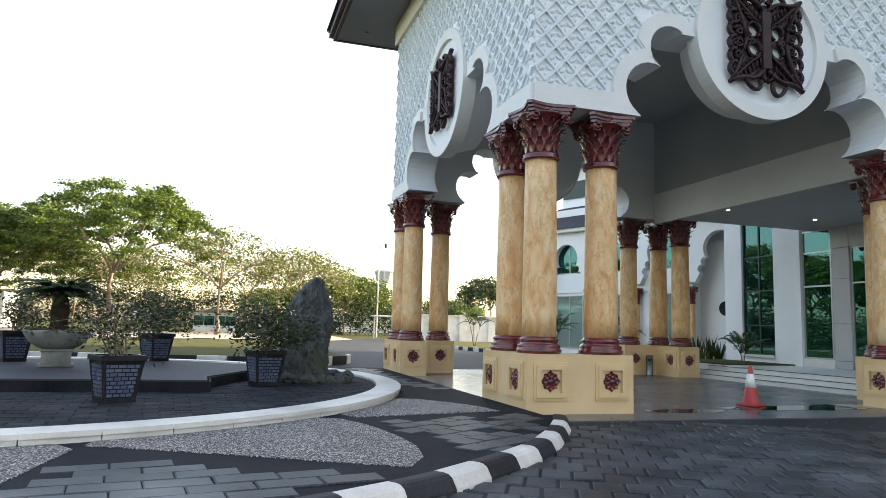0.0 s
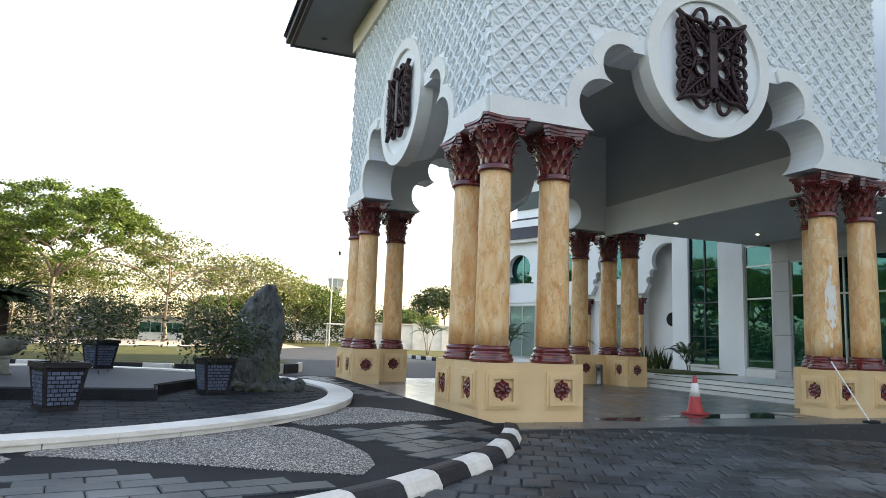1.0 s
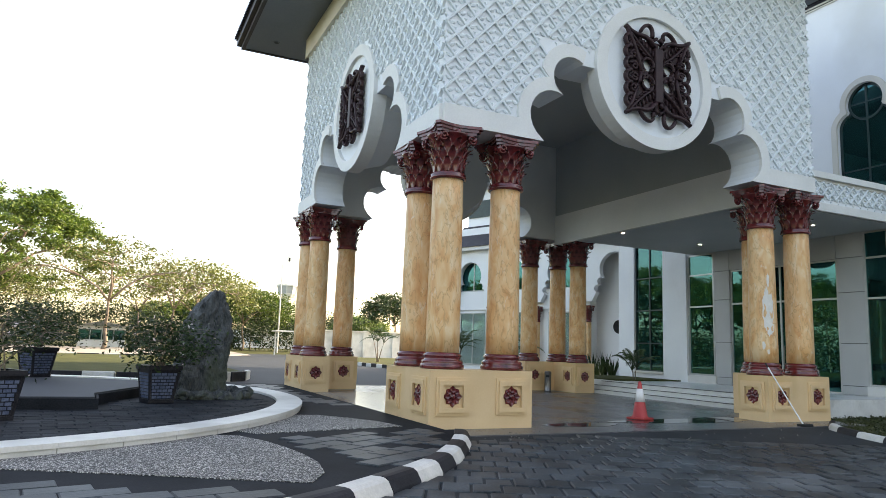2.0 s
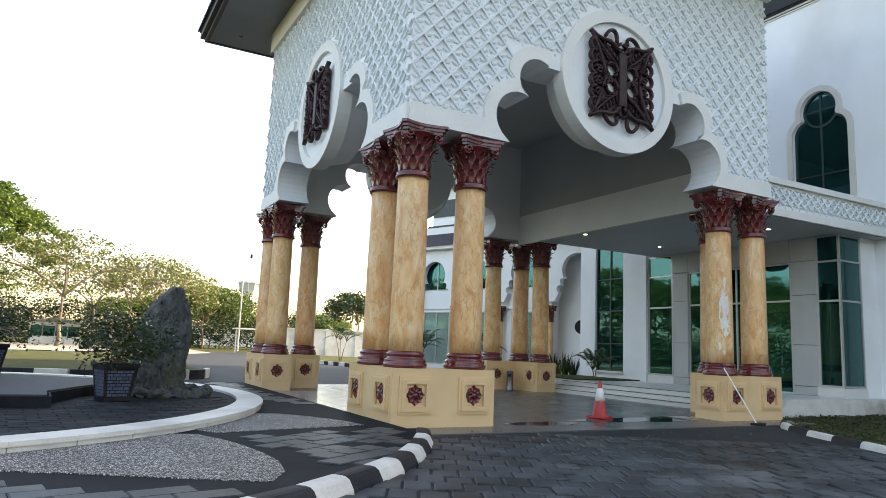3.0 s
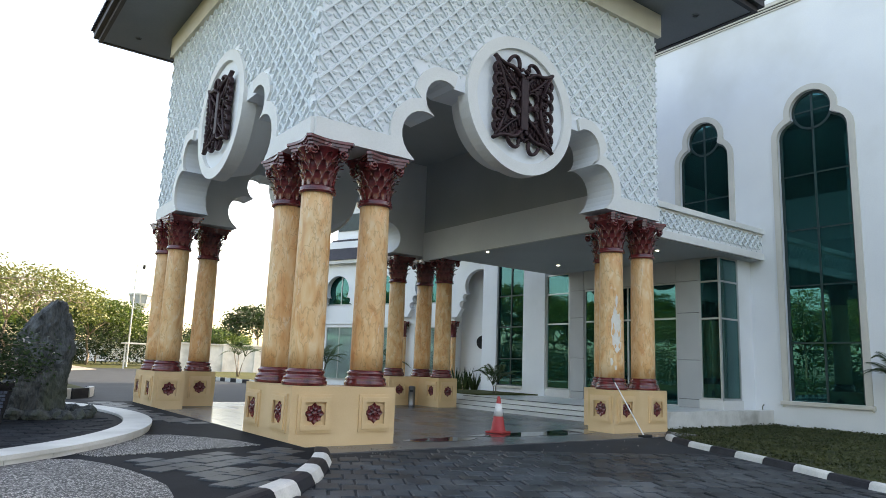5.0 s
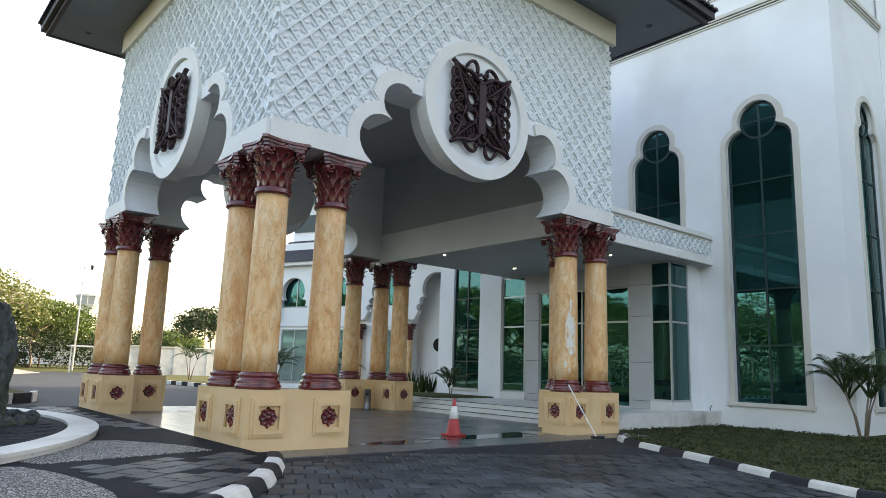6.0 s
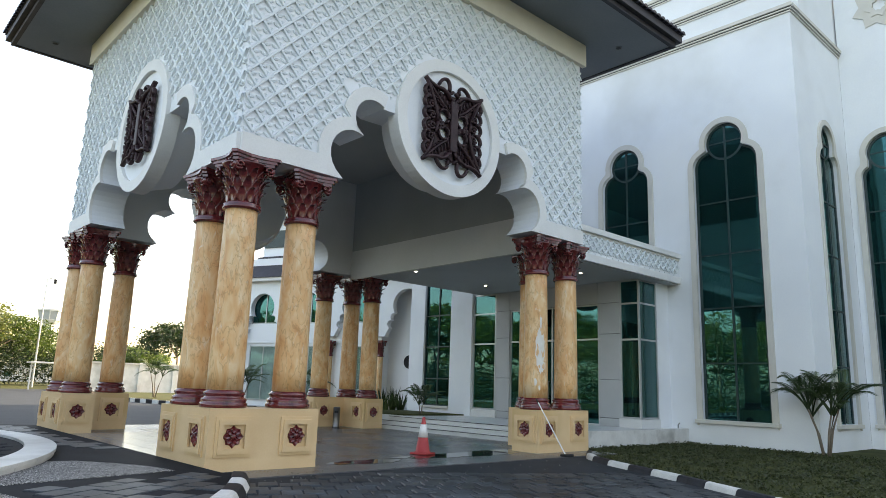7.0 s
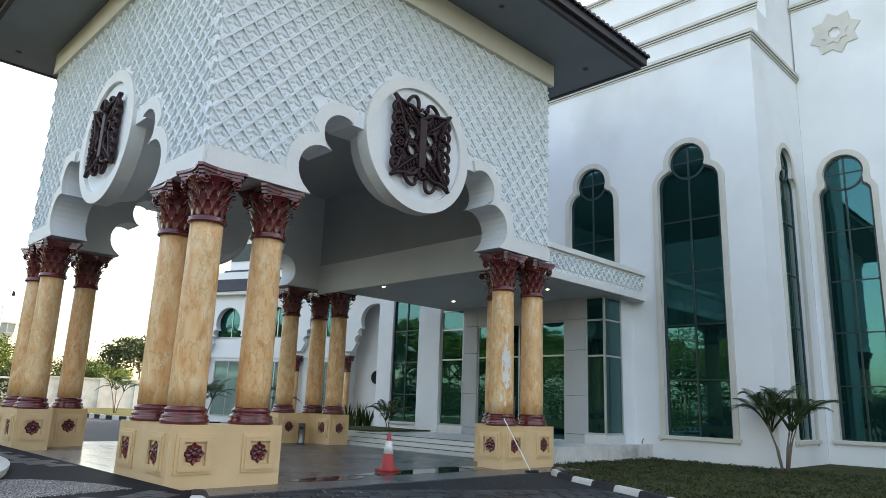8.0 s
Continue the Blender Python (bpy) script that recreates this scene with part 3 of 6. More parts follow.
def column():
    col = thing("column", "round marbled ochre column with maroon base and leafy capital", "column", group="porch columns")
    base = bmesh.new()
    lathe(base, [(0.40, 0), (0.415, 0.03), (0.415, 0.08), (0.385, 0.10), (0.40, 0.13), (0.385, 0.165), (0.35, 0.18), (0.345, 0.215), (0.365, 0.24), (0.36, 0.27), (0.325, 0.29), (0.32, 0.31)], 40)
    part("base", base, M_MAROON, col, "moulded maroon column base", True)
    shaft = bmesh.new()
    lathe(shaft, [(0.318 - 0.022 * (i / 8) ** 1.5, 0.30 + 3.37 * i / 8) for i in range(9)], 44)
    part("shaft", shaft, M_SHAFT, col, "ochre shaft with painted veins", True)
    bell = bmesh.new()
    lathe(bell, [(0.33, 3.64), (0.355, 3.66), (0.355, 3.70), (0.33, 3.715), (0.35, 3.745), (0.31, 3.77), (0.27, 3.82), (0.27, 4.0), (0.285, 4.2), (0.33, 4.38), (0.42, 4.50), (0.45, 4.53)], 32)
    cap = part("capital", bell, M_MAROON, col, "maroon capital with two rows of leaves", True)
    ab = bmesh.new()
    slab(ab, abacus_outline(0.44, 0.07, 0.08), 4.50, 4.56)
    slab(ab, abacus_outline(0.47, 0.07, 0.08), 4.56, 4.62)
    slab(ab, abacus_outline(0.51, 0.07, 0.09), 4.62, 4.675)
    part("abacus", ab, M_MAROON, cap)
    first = {}
    for row, (count, z, r, height, width, out, turn) in enumerate(((12, 3.775, 0.31, 0.32, 0.165, 0.11, 0.0), (12, 3.90, 0.315, 0.40, 0.165, 0.17, 0.5), (12, 4.14, 0.335, 0.32, 0.15, 0.17, 0.0))):
        for k in range(count):
            m = Matrix.Rotation(2 * math.pi * (k + turn) / count, 4, "Z") @ Matrix.Translation((0, -r, z))
            if row not in first:
                first[row] = part("leaf", leaf_mesh(bmesh.new(), height, width, out), M_MAROON, cap, "", True)
                first[row].matrix_basis = m
            else:
                same_mesh("leaf", first[row], cap, m)
    vol = None
    for k in range(4):
        for sense in (-1, 1):
            m = Matrix.Rotation(radians(45 + 90 * k), 4, "Z") @ Matrix.Translation((0, -0.55, 4.43)) @ Matrix.Rotation(radians(sense * 45), 4, "Z") @ Matrix.Diagonal((sense, 1, 1, 1)) @ Matrix.Translation((0.085, 0.02, 0))
            if vol is None:
                bm = bmesh.new()
                pts = spiral(0.0, 0.0, 0.11, 1.7, 1.7, 1, 30)
                tube(bm, [(0.34, 0.05, -0.10), (0.22, 0.03, 0.06), (0.10, 0.01, 0.115)] + [(x, -0.03 * (i / 30), z) for i, (x, z) in enumerate(pts)], 0.021, 6)
                bmesh.ops.transform(bm, matrix=Matrix.Diagonal((1, 1.4, 1, 1)), verts=bm.verts)
                vol = part("volute", bm, M_MAROON, cap, "", True)
                vol.matrix_basis = m
            else:
                same_mesh("volute", vol, cap, m)
    flower = None
    for k in range(4):
        m = Matrix.Rotation(radians(90 * k), 4, "Z") @ Matrix.Translation((0, -0.40, 4.55))
        if flower is None:
            bm = bmesh.new()
            bmesh.ops.create_icosphere(bm, subdivisions=2, radius=0.055)
            for v in bm.verts:
                v.co.y *= 0.6
                v.co *= 1 + 0.18 * math.sin(6 * math.atan2(v.co.z, v.co.x))
            flower = part("flower", bm, M_MAROON, cap, "", True)
            flower.matrix_basis = m
        else:
            same_mesh("flower", flower, cap, m)
    return col


# ---------------------------------------------------------------- pedestals
def panel_meshes():
    fr = bmesh.new()
    for half, inn, d in ((0.335, 0.275, 0.03), (0.285, 0.2, 0.055)):
        o, i = [(-half, -half), (half, -half), (half, half), (-half, half)], [(-inn, -inn), (inn, -inn), (inn, inn), (-inn, inn)]
        strip(fr, i, o, -0.001 if d < 0.05 else 0.02, d, True)
    rose = bmesh.new()
    for k in range(8):
        a = math.pi / 4 * k
        r = 0.17 if k % 2 == 0 else 0.155
        ca, sa = math.cos(a), math.sin(a)
        ring = [rose.verts.new((ca * u - sa * v, sa * u + ca * v, 0.0)) for u, v in ((0.03, 0), (0.07, -0.052), (0.125, -0.048), (r, 0), (0.125, 0.048), (0.07, 0.052))]
        mid = [rose.verts.new((ca * u - sa * v, sa * u + ca * v, 0.03)) for u, v in ((0.05, 0), (0.08, -0.03), (0.115, -0.028), (r - 0.025, 0), (0.115, 0.028), (0.08, 0.03))]
        for i in range(6):
            rose.faces.new((ring[i], ring[(i + 1) % 6], mid[(i + 1) % 6], mid[i]))
        low = rose.verts.new((ca * 0.09, sa * 0.09, 0.018))
        for i in range(6):
            rose.faces.new((mid[i], mid[(i + 1) % 6], low))
    lathe(rose, [(0.04, 0.0), (0.045, 0.025), (0.03, 0.045), (0.012, 0.05)], 12)
    bmesh.ops.recalc_face_normals(rose, faces=rose.faces)
    return fr, rose


panel_data, rose_data = None, None


def pedestal(label):
    """An L of two legs from the origin along +x and +y, with framed rosette panels."""
    global panel_data, rose_data
    ped = thing("pedestal", label, "pedestal", group="porch pedestals")
    bm = slab(bmesh.new(), [(0, 0), (LEG, 0), (LEG, LW), (LW, LW), (LW, LEG), (0, LEG)], -0.3, PZ)
    part("plinth", bm, M_CREAM, ped)
    spots = []
    for s in (0.46, LEG - 0.46):
        spots.append(Matrix.Translation((s, 0, 0.575)) @ Matrix.Rotation(radians(90), 4, "X"))
        spots.append(Matrix.Translation((0, s, 0.575)) @ Matrix.Rotation(radians(-90), 4, "Z") @ Matrix.Rotation(radians(90), 4, "X"))
    spots.append(Matrix.Translation((LEG, 0.42, 0.575)) @ Matrix.Rotation(radians(90), 4, "Z") @ Matrix.Rotation(radians(90), 4, "X"))
    spots.append(Matrix.Translation((0.42, LEG, 0.575)) @ Matrix.Rotation(radians(180), 4, "Z") @ Matrix.Rotation(radians(90), 4, "X"))
    spots.append(Matrix.Translation((LEG - 0.46, LW, 0.575)) @ Matrix.Rotation(radians(180), 4, "Z") @ Matrix.Rotation(radians(90), 4, "X"))
    spots.append(Matrix.Translation((LW, LEG - 0.46, 0.575)) @ Matrix.Rotation(radians(90), 4, "Z") @ Matrix.Rotation(radians(90), 4, "X"))
    for m in spots:
        if panel_data is None:
            fr, rose = panel_meshes()
            p = part("panel_frame", fr, M_CREAM, ped)
            r = part("rosette", rose, M_MAROON, p, "maroon carved rosette")
            panel_data, rose_data = p, r
        else:
            p = same_mesh("panel_frame", panel_data, ped, m)
            r = same_mesh("rosette", rose_data, p, Matrix.Identity(4))
            tagged(r, "maroon carved rosette")
        p.matrix_basis = m
        r.matrix_basis = Matrix.Translation((0, 0, 0.004)) @ Matrix.Diagonal((1.16, 1.16, 1, 1))
    return ped


col0 = column()
spots = []
for cx, cy, rot in ((0, 0, 0), (W, 0, 90), (W, D, 180), (0, D, 270)):
    m = Matrix.Translation((cx, cy, 0)) @ Matrix.Rotation(radians(rot), 4, "Z")
    ped = pedestal("cream L-shaped pedestal with maroon rosette panels under three columns")
    ped.matrix_basis = m
    for x, y in ((0.43, 0.43), (LEG - 0.43, 0.43), (0.43, LEG - 0.43)):
        spots.append(m @ Matrix.Translation((x, y, PZ)) @ Matrix.Diagonal((1, 1, 0.985, 1)))
col0.matrix_basis = spots[0]
for m in spots[1:]:
    copy_thing(col0, m)

# ---------------------------------------------------------------- ground
def inside(p, poly):
    x, y = p
    hit = False
    for (x0, y0), (x1, y1) in zip(poly, poly[1:] + poly[:1]):
        if (y0 > y) != (y1 > y) and x < (x1 - x0) * (y - y0) / (y1 - y0) + x0:
            hit = not hit
    return hit


def along(line, step, start=0.0):
    """Evenly spaced points on a broken line, with the direction at each."""
    pts, left = [], start
    for (x0, y0), (x1, y1) in zip(line, line[1:]):
        d = math.hypot(x1 - x0, y1 - y0)
        while left < d:
            f = left / d
            pts.append(((x0 + f * (x1 - x0), y0 + f * (y1 - y0)), math.atan2(y1 - y0, x1 - x0)))
            left += step
        left -= d
    return pts


def smooth_line(line, n=8):
    out = []
    for i in range(len(line) - 1):
        a, b, c, d = (Vector(line[max(0, min(len(line) - 1, i + k))]) for k in (-1, 0, 1, 2))
        for j in range(n):
            t = j / n
            out.append(tuple(0.5 * (2 * b + (c - a) * t + (2 * a - 5 * b + 4 * c - d) * t * t + (3 * b - a - 3 * c + d) * t ** 3)))
    return out + [tuple(line[-1])]


def kerb(name, line, width, z0, z1, block, label, start=0.0):
    """A run of kerb stones painted black and white by turns, along a line on its road side."""
    run = thing(name, label, "kerb", kind="structure")
    pts = along(smooth_line(line), block, start)
    for i, (((x0, y0), _), ((x1, y1), _)) in enumerate(zip(pts, pts[1:])):
        d = Vector((x1 - x0, y1 - y0)).normalized()
        n = Vector((-d.y, d.x)) * width
        g = d * 0.006
        k, dz = width / 0.3, random.uniform(-0.006, 0.006)
        u = n.normalized()
        prof = [(0, z0), (0.03 * k, z1 - 0.13), (0.085 * k, z1 - 0.035), (0.13 * k, z1 - 0.008), (0.18 * k, z1), (width - 0.015, z1), (width, z1 - 0.015), (width, z0)]
        bm = bmesh.new()
        ends = [[bm.verts.new((x + u.x * a, y + u.y * a, z + (dz if z > z0 else 0))) for a, z in prof] for x, y in ((x0 + g.x, y0 + g.y), (x1 - g.x, y1 - g.y))]
        bm.faces.new(ends[0])
        bm.faces.new(ends[1][::-1])
        for a in range(len(prof)):
            b = (a + 1) % len(prof)
            bm.faces.new((ends[0][b], ends[0][a], ends[1][a], ends[1][b]))
        part("kerb_stone", bm, M_KWHITE if i % 2 else M_KBLACK, run)
    return run


ground = link("ground", boxed(-1500, -1500, -0.6, 1500, 1500, -0.16), M_GRASS)
tagged(ground, "wide dry green ground reaching the horizon", "ground", "", "structure")
ROAD_R = [(9.9, -0.5), (8.9, -1.25), (8.25, -2.15), (7.7, -3.2), (7.1, -4.4), (6.5, -5.5), (5.95, -6.5), (5.3, -8.2), (4.9, -14), (4.9, -40)]
PLAZA_E = [(-9.5, -7.25), (-7.2, -6.9), (-5.6, -6.45), (-4.3, -5.9), (-3.17, -5.25), (-2.46, -4.7), (-1.88, -4.2), (-1.27, -3.58), (-0.54, -2.58), (0.1, -1.5), (0.42, -0.75)]
drive = link("drive_road", slab(bmesh.new(), [(-40, -40), (4.9, -40), (4.9, -14), (5.3, -8.2), (5.95, -6.5), (6.5, -5.5), (7.1, -4.4), (7.7, -3.2), (8.25, -2.15), (8.9, -1.25), (10.2, -0.35), (W + 0.08, -0.3), (W + 0.08, 13), (11.2, 22), (10.6, 40), (14, 70), (3, 70), (1.5, 42), (-1.5, 25), (-2, 16.5), (-16, 19.5), (-40, 24)], -0.17, -0.02), M_ASPHALT)
tagged(drive, "dark asphalt drive passing under the porch", "road", "", "structure")
floor = link("porch_floor", boxed(0.0, -0.85, -0.1, W + 0.08, D + 1.2, 0.0), M_FLOOR)
tagged(floor, "dark smooth wet porch floor", "floor", "", "structure")
bm = bmesh.new()
for cx, cy, rx, ry, seed in ((6.6, 0.55, 2.0, 0.42, 1), (3.5, 0.25, 0.9, 0.3, 2), (8.1, 0.85, 0.9, 0.3, 3)):
    slab(bm, [(cx + rx * math.cos(a) * (1 + 0.25 * noise.noise((2 * math.cos(a), 2 * math.sin(a), seed))), cy + ry * math.sin(a) * (1 + 0.4 * noise.noise((3 * math.cos(a), 3 * math.sin(a), seed + 9)))) for a in (2 * math.pi * i / 40 for i in range(40))], -0.02, 0.004 + 0.001 * seed)
tagged(link("puddle", bm, M_WATER), "shallow clear puddles lying on the dark floor", "water", "", "structure")
PLAZA_IN = [(x - 0.2 * d.y, y + 0.2 * d.x) for (x, y), d in zip(PLAZA_E, [(Vector(b) - Vector(a)).normalized() for a, b in zip(PLAZA_E, PLAZA_E[1:] + [(0.5, -0.4)])])]
# base colour paler than the floor around: sky sheen painted into the wet tiles
M_WET = grain("wet_floor_sky_sheen", (0.20, 0.20, 0.20), (0.30, 0.30, 0.30), 0.9, (0.10, 0.26), 0.06, 20)
wet = thing("wet_floor", "wet floor tiles with sky sheen put into their pale colour", "floor", kind="structure")
wet_tile = None
for i in range(5):
    for j in range(13):
        m = Matrix.Translation((0.36 + 0.62 * i, 2.52 + 0.62 * j, 0.0))
        if wet_tile is None:
            wet_tile = part("tile", boxed(-0.303, -0.303, -0.02, 0.303, 0.303, 0.007, 0.003), M_WET, wet)
            wet_tile.matrix_basis = m
        elif not (i < 4 and j > 10):
            same_mesh("tile", wet_tile, wet, m)
plaza_poly = [(-40, -8.5), (-14, -7.2)] + smooth_line(PLAZA_IN, 4) + [(-0.02, -0.72), (-0.02, 11.4), (-1.2, 11.9), (-4, 12.9), (-14, 14.4), (-40, 18)]
plaza = link("plaza_pavement", slab(bmesh.new(), plaza_poly, -0.17, 0.09), M_BLACK)
tagged(plaza, "raised plaza of black slate with stone and pebble fields", "pavement", "", "structure")
kerb("plaza_kerb", PLAZA_E, 0.3, -0.17, 0.15, 0.64, "black and white painted kerb curving along the plaza", 1.152)
kerb("lawn_kerb", ROAD_R, 0.17, -0.17, 0.09, 0.85, "low black and white painted kerb along the lawn")
kerb("far_kerb", [(-0.4, 17.2), (-0.55, 16), (-0.95, 15.1), (-1.8, 14.3), (-3.0, 13.75), (-4.6, 13.55), (-6.8, 14.0), (-11.5, 14.9), (-40, 21)], 0.3, -0.17, 0.32, 0.95, "black and white painted kerb along the far drive")
kerb("island_kerb", [(60, 24.5), (30, 23.5), (13, 24.5), (11.8, 28), (11.0, 40), (14.2, 70)], 0.3, -0.17, 0.22, 0.8, "black and white painted kerb round the back lawn")
RC, RO = (-9.5, 5.19), 8.27
PEB = [
    [(-6.46, -2.78), (-5.57, -3.21), (-4.55, -3.75), (-3.85, -4.15), (-3.27, -4.45), (-3.0, -3.95), (-2.9, -3.34), (-2.92, -2.75), (-3.0, -2.15), (-3.15, -1.5), (-3.38, -0.95)] + [(RC[0] + x, RC[1] + y) for x, y in arc(0, 0, RO + 0.02, -46, -68, 12)],
    [(-6.76, -4.53), (-6.52, -3.0), (-6.72, -2.7)] + [(RC[0] + x, RC[1] + y) for x, y in arc(0, 0, RO + 0.02, -71, -108, 12)] + [(-13, -5.5), (-9, -5.2)],
    [(-3.12, -0.75), (-0.57, -0.19), (-0.72, 0.5), (-1.05, 1.15), (-1.5, 1.72)] + [(RC[0] + x, RC[1] + y) for x, y in arc(0, 0, RO + 0.02, -24, -42, 10)],
]
for poly in PEB:
    area = sum(a[0] * b[1] - b[0] * a[1] for a, b in zip(poly, poly[1:] + poly[:1]))
    tagged(link("pebble_field", slab(bmesh.new(), poly if area > 0 else poly[::-1], 0.05, 0.10), M_GRAVEL), "grey washed pebble field set in the slate", "pavement", "", "structure")
ring_c = thing("ring_coping", "low round white stone coping", "coping", kind="structure")
for i in range(64):
    a0, a1 = 360 * i / 64 + 0.05, 360 * (i + 1) / 64 - 0.05
    bm = bmesh.new()
    strip(bm, [(RC[0] + x, RC[1] + y) for x, y in arc(0, 0, RO - 0.45, a0, a1, 3)], [(RC[0] + x, RC[1] + y) for x, y in arc(0, 0, RO, a0, a1, 3)], 0.05, 0.155)
    part("coping_block", bm, M_COPING, ring_c)
    bm = bmesh.new()
    strip(bm, [(RC[0] + x, RC[1] + y) for x, y in arc(0, 0, RO - 0.5, a0 - 0.04, a1 + 0.04, 3)], [(RC[0] + x, RC[1] + y) for x, y in arc(0, 0, RO + 0.025, a0 - 0.04, a1 + 0.04, 3)], 0.16, 0.22)
    part("coping_cap", bm, M_COPING, ring_c)
ring_f = link("ring_floor", slab(bmesh.new(), [(RC[0] + x, RC[1] + y) for x, y in arc(0, 0, RO - 0.5, 0, 360, 96)[:-1]], 0.05, 0.17), M_BLACK)
tagged(ring_f, "dark slate round bed floor", "pavement", "", "structure")
terrace = link("terrace", slab(bmesh.new(), [(-15, 2.75), (-8.68, 2.45), (-5.33, 2.3), (-5.36, 3.2), (-4.4, 5.4), (-4.5, 7.4), (-6.5, 8.9), (-15, 8.9)], 0.1, 0.39), M_TERRACE)
tagged(terrace, "low grey tiled terrace with a dark edge", "pavement", "", "structure")
lip = strip(bmesh.new(), [(-15.0, 2.72), (-8.68, 2.42), (-5.30, 2.27), (-5.33, 3.2), (-4.37, 5.4)], [(-15.0, 2.68), (-8.68, 2.38), (-5.26, 2.23), (-5.29, 3.2), (-4.33, 5.4)], 0.15, 0.365)
part("terrace_edge", lip, M_BLACK, terrace, "dark slate riser")
lawn_r = link("lawn", slab(bmesh.new(), [(5.05, -40), (24, -40), (24, 1.0), (W + 0.1, 1.0), (W + 0.1, -0.3), (10.2, -0.33), (9.02, -1.2), (8.39, -2.1), (7.84, -3.15), (7.25, -4.35), (6.64, -5.45), (6.1, -6.45), (5.45, -8.2), (5.05, -14)], -0.17, -0.03), M_GRASS)
tagged(lawn_r, "short dry lawn in front of the building", "lawn", "", "structure")
lawn_b = link("back_lawn", slab(bmesh.new(), [(12.1, 24.8), (30, 23.8), (60, 24.8), (60, 58), (13.5, 58), (11.3, 40), (12.1, 28)], -0.17, 0.12), M_GRASS)
tagged(lawn_b, "green lawn behind the porch", "lawn", "", "structure")
lawn_i = link("island_lawn", slab(bmesh.new(), [(0.0, 17.4), (-0.1, 25), (2, 40), (2.5, 44.2), (-40, 44.2), (-40, 21.3), (-11.5, 15.2), (-6.8, 14.3), (-4.6, 13.85), (-3.0, 14.05), (-2.0, 14.5), (-1.2, 15.3), (-0.8, 16.1), (-0.65, 17.2)], -0.17, 0.14), M_GRASS)
tagged(lawn_i, "yellowing lawn beyond the ring", "lawn", "", "structure")
# pale tone carries the sunlight lying on the far road
M_SUNROAD = grain("sunlit_road", (0.22, 0.205, 0.18), (0.30, 0.285, 0.255), 0.5, (0.7, 0.9), 0.2, 60)
far_road = link("far_road", slab(bmesh.new(), [(-120, 44.6), (2.4, 44.6), (3.2, 52), (8, 62), (9, 88), (-120, 88)], -0.17, 0.0), M_SUNROAD)
tagged(far_road, "road under the trees, sunlight put into its pale colour", "road", "", "structure")
kerb("edge_kerb", [(2.5, 44.3), (-20, 44.3), (-60, 44.3)], 0.3, -0.17, 0.2, 1.4, "yellowed painted kerb along the pale road")

# ---------------------------------------------------------------- main building
def keyhole(c, w, sill, shoulder, rc, zc, grow=0.0, n=12):
    """Outline of a keyhole window in (s, z), from the sill's left up and over to its right."""
    h = w / 2 + grow
    r = rc + grow
    sh = min(0.55, (w / 2 - 0.93 * rc) / 0.69) + grow
    a = math.degrees(math.asin(min(1.0, max(-1.0, (shoulder + 0.42 - zc + grow * 0.6) / r))))
    left = [(-h, sill - (grow if grow else 0))] + [(-h + sh + sh * math.cos(radians(t)), shoulder - 0.15 + sh * math.sin(radians(t)) * 0.95) for t in (180, 165, 150, 135, 120, 108)]
    top = arc(0, zc, r, 180 - a, a, 2 * n)
    left = [(min(x, top[0][0] - 0.012), z) for x, z in left]      # the shoulder ends where the circle begins
    right = [(-x, z) for x, z in reversed(left)]
    return [(c + x, z) for x, z in left + top + right]


def window_wall(bm, s0, s1, z0, z1, windows, th):
    """A wall (s, depth, z) from s0 to s1 with keyhole openings through it."""
    cuts = sorted(windows, key=lambda w: w[0])
    edges = [s0] + [(a[0] + b[0]) / 2 for a, b in zip(cuts, cuts[1:])] + [s1]
    for (a, b), win in zip(zip(edges, edges[1:]), cuts):
        k = keyhole(*win)
        add = upright([(a, win[2]), k[0]] + k[1:-1] + [k[-1], (b, win[2]), (b, z1), (a, z1)], 0, th)
        low = bmesh.new()
        box(low, a, 0, z0, b, th, win[2])
        for one in (add, low):
            me = bpy.data.meshes.new("tmp")
            one.to_mesh(me)
            one.free()
            bm.from_mesh(me)
            bpy.data.meshes.remove(me)
    return bm


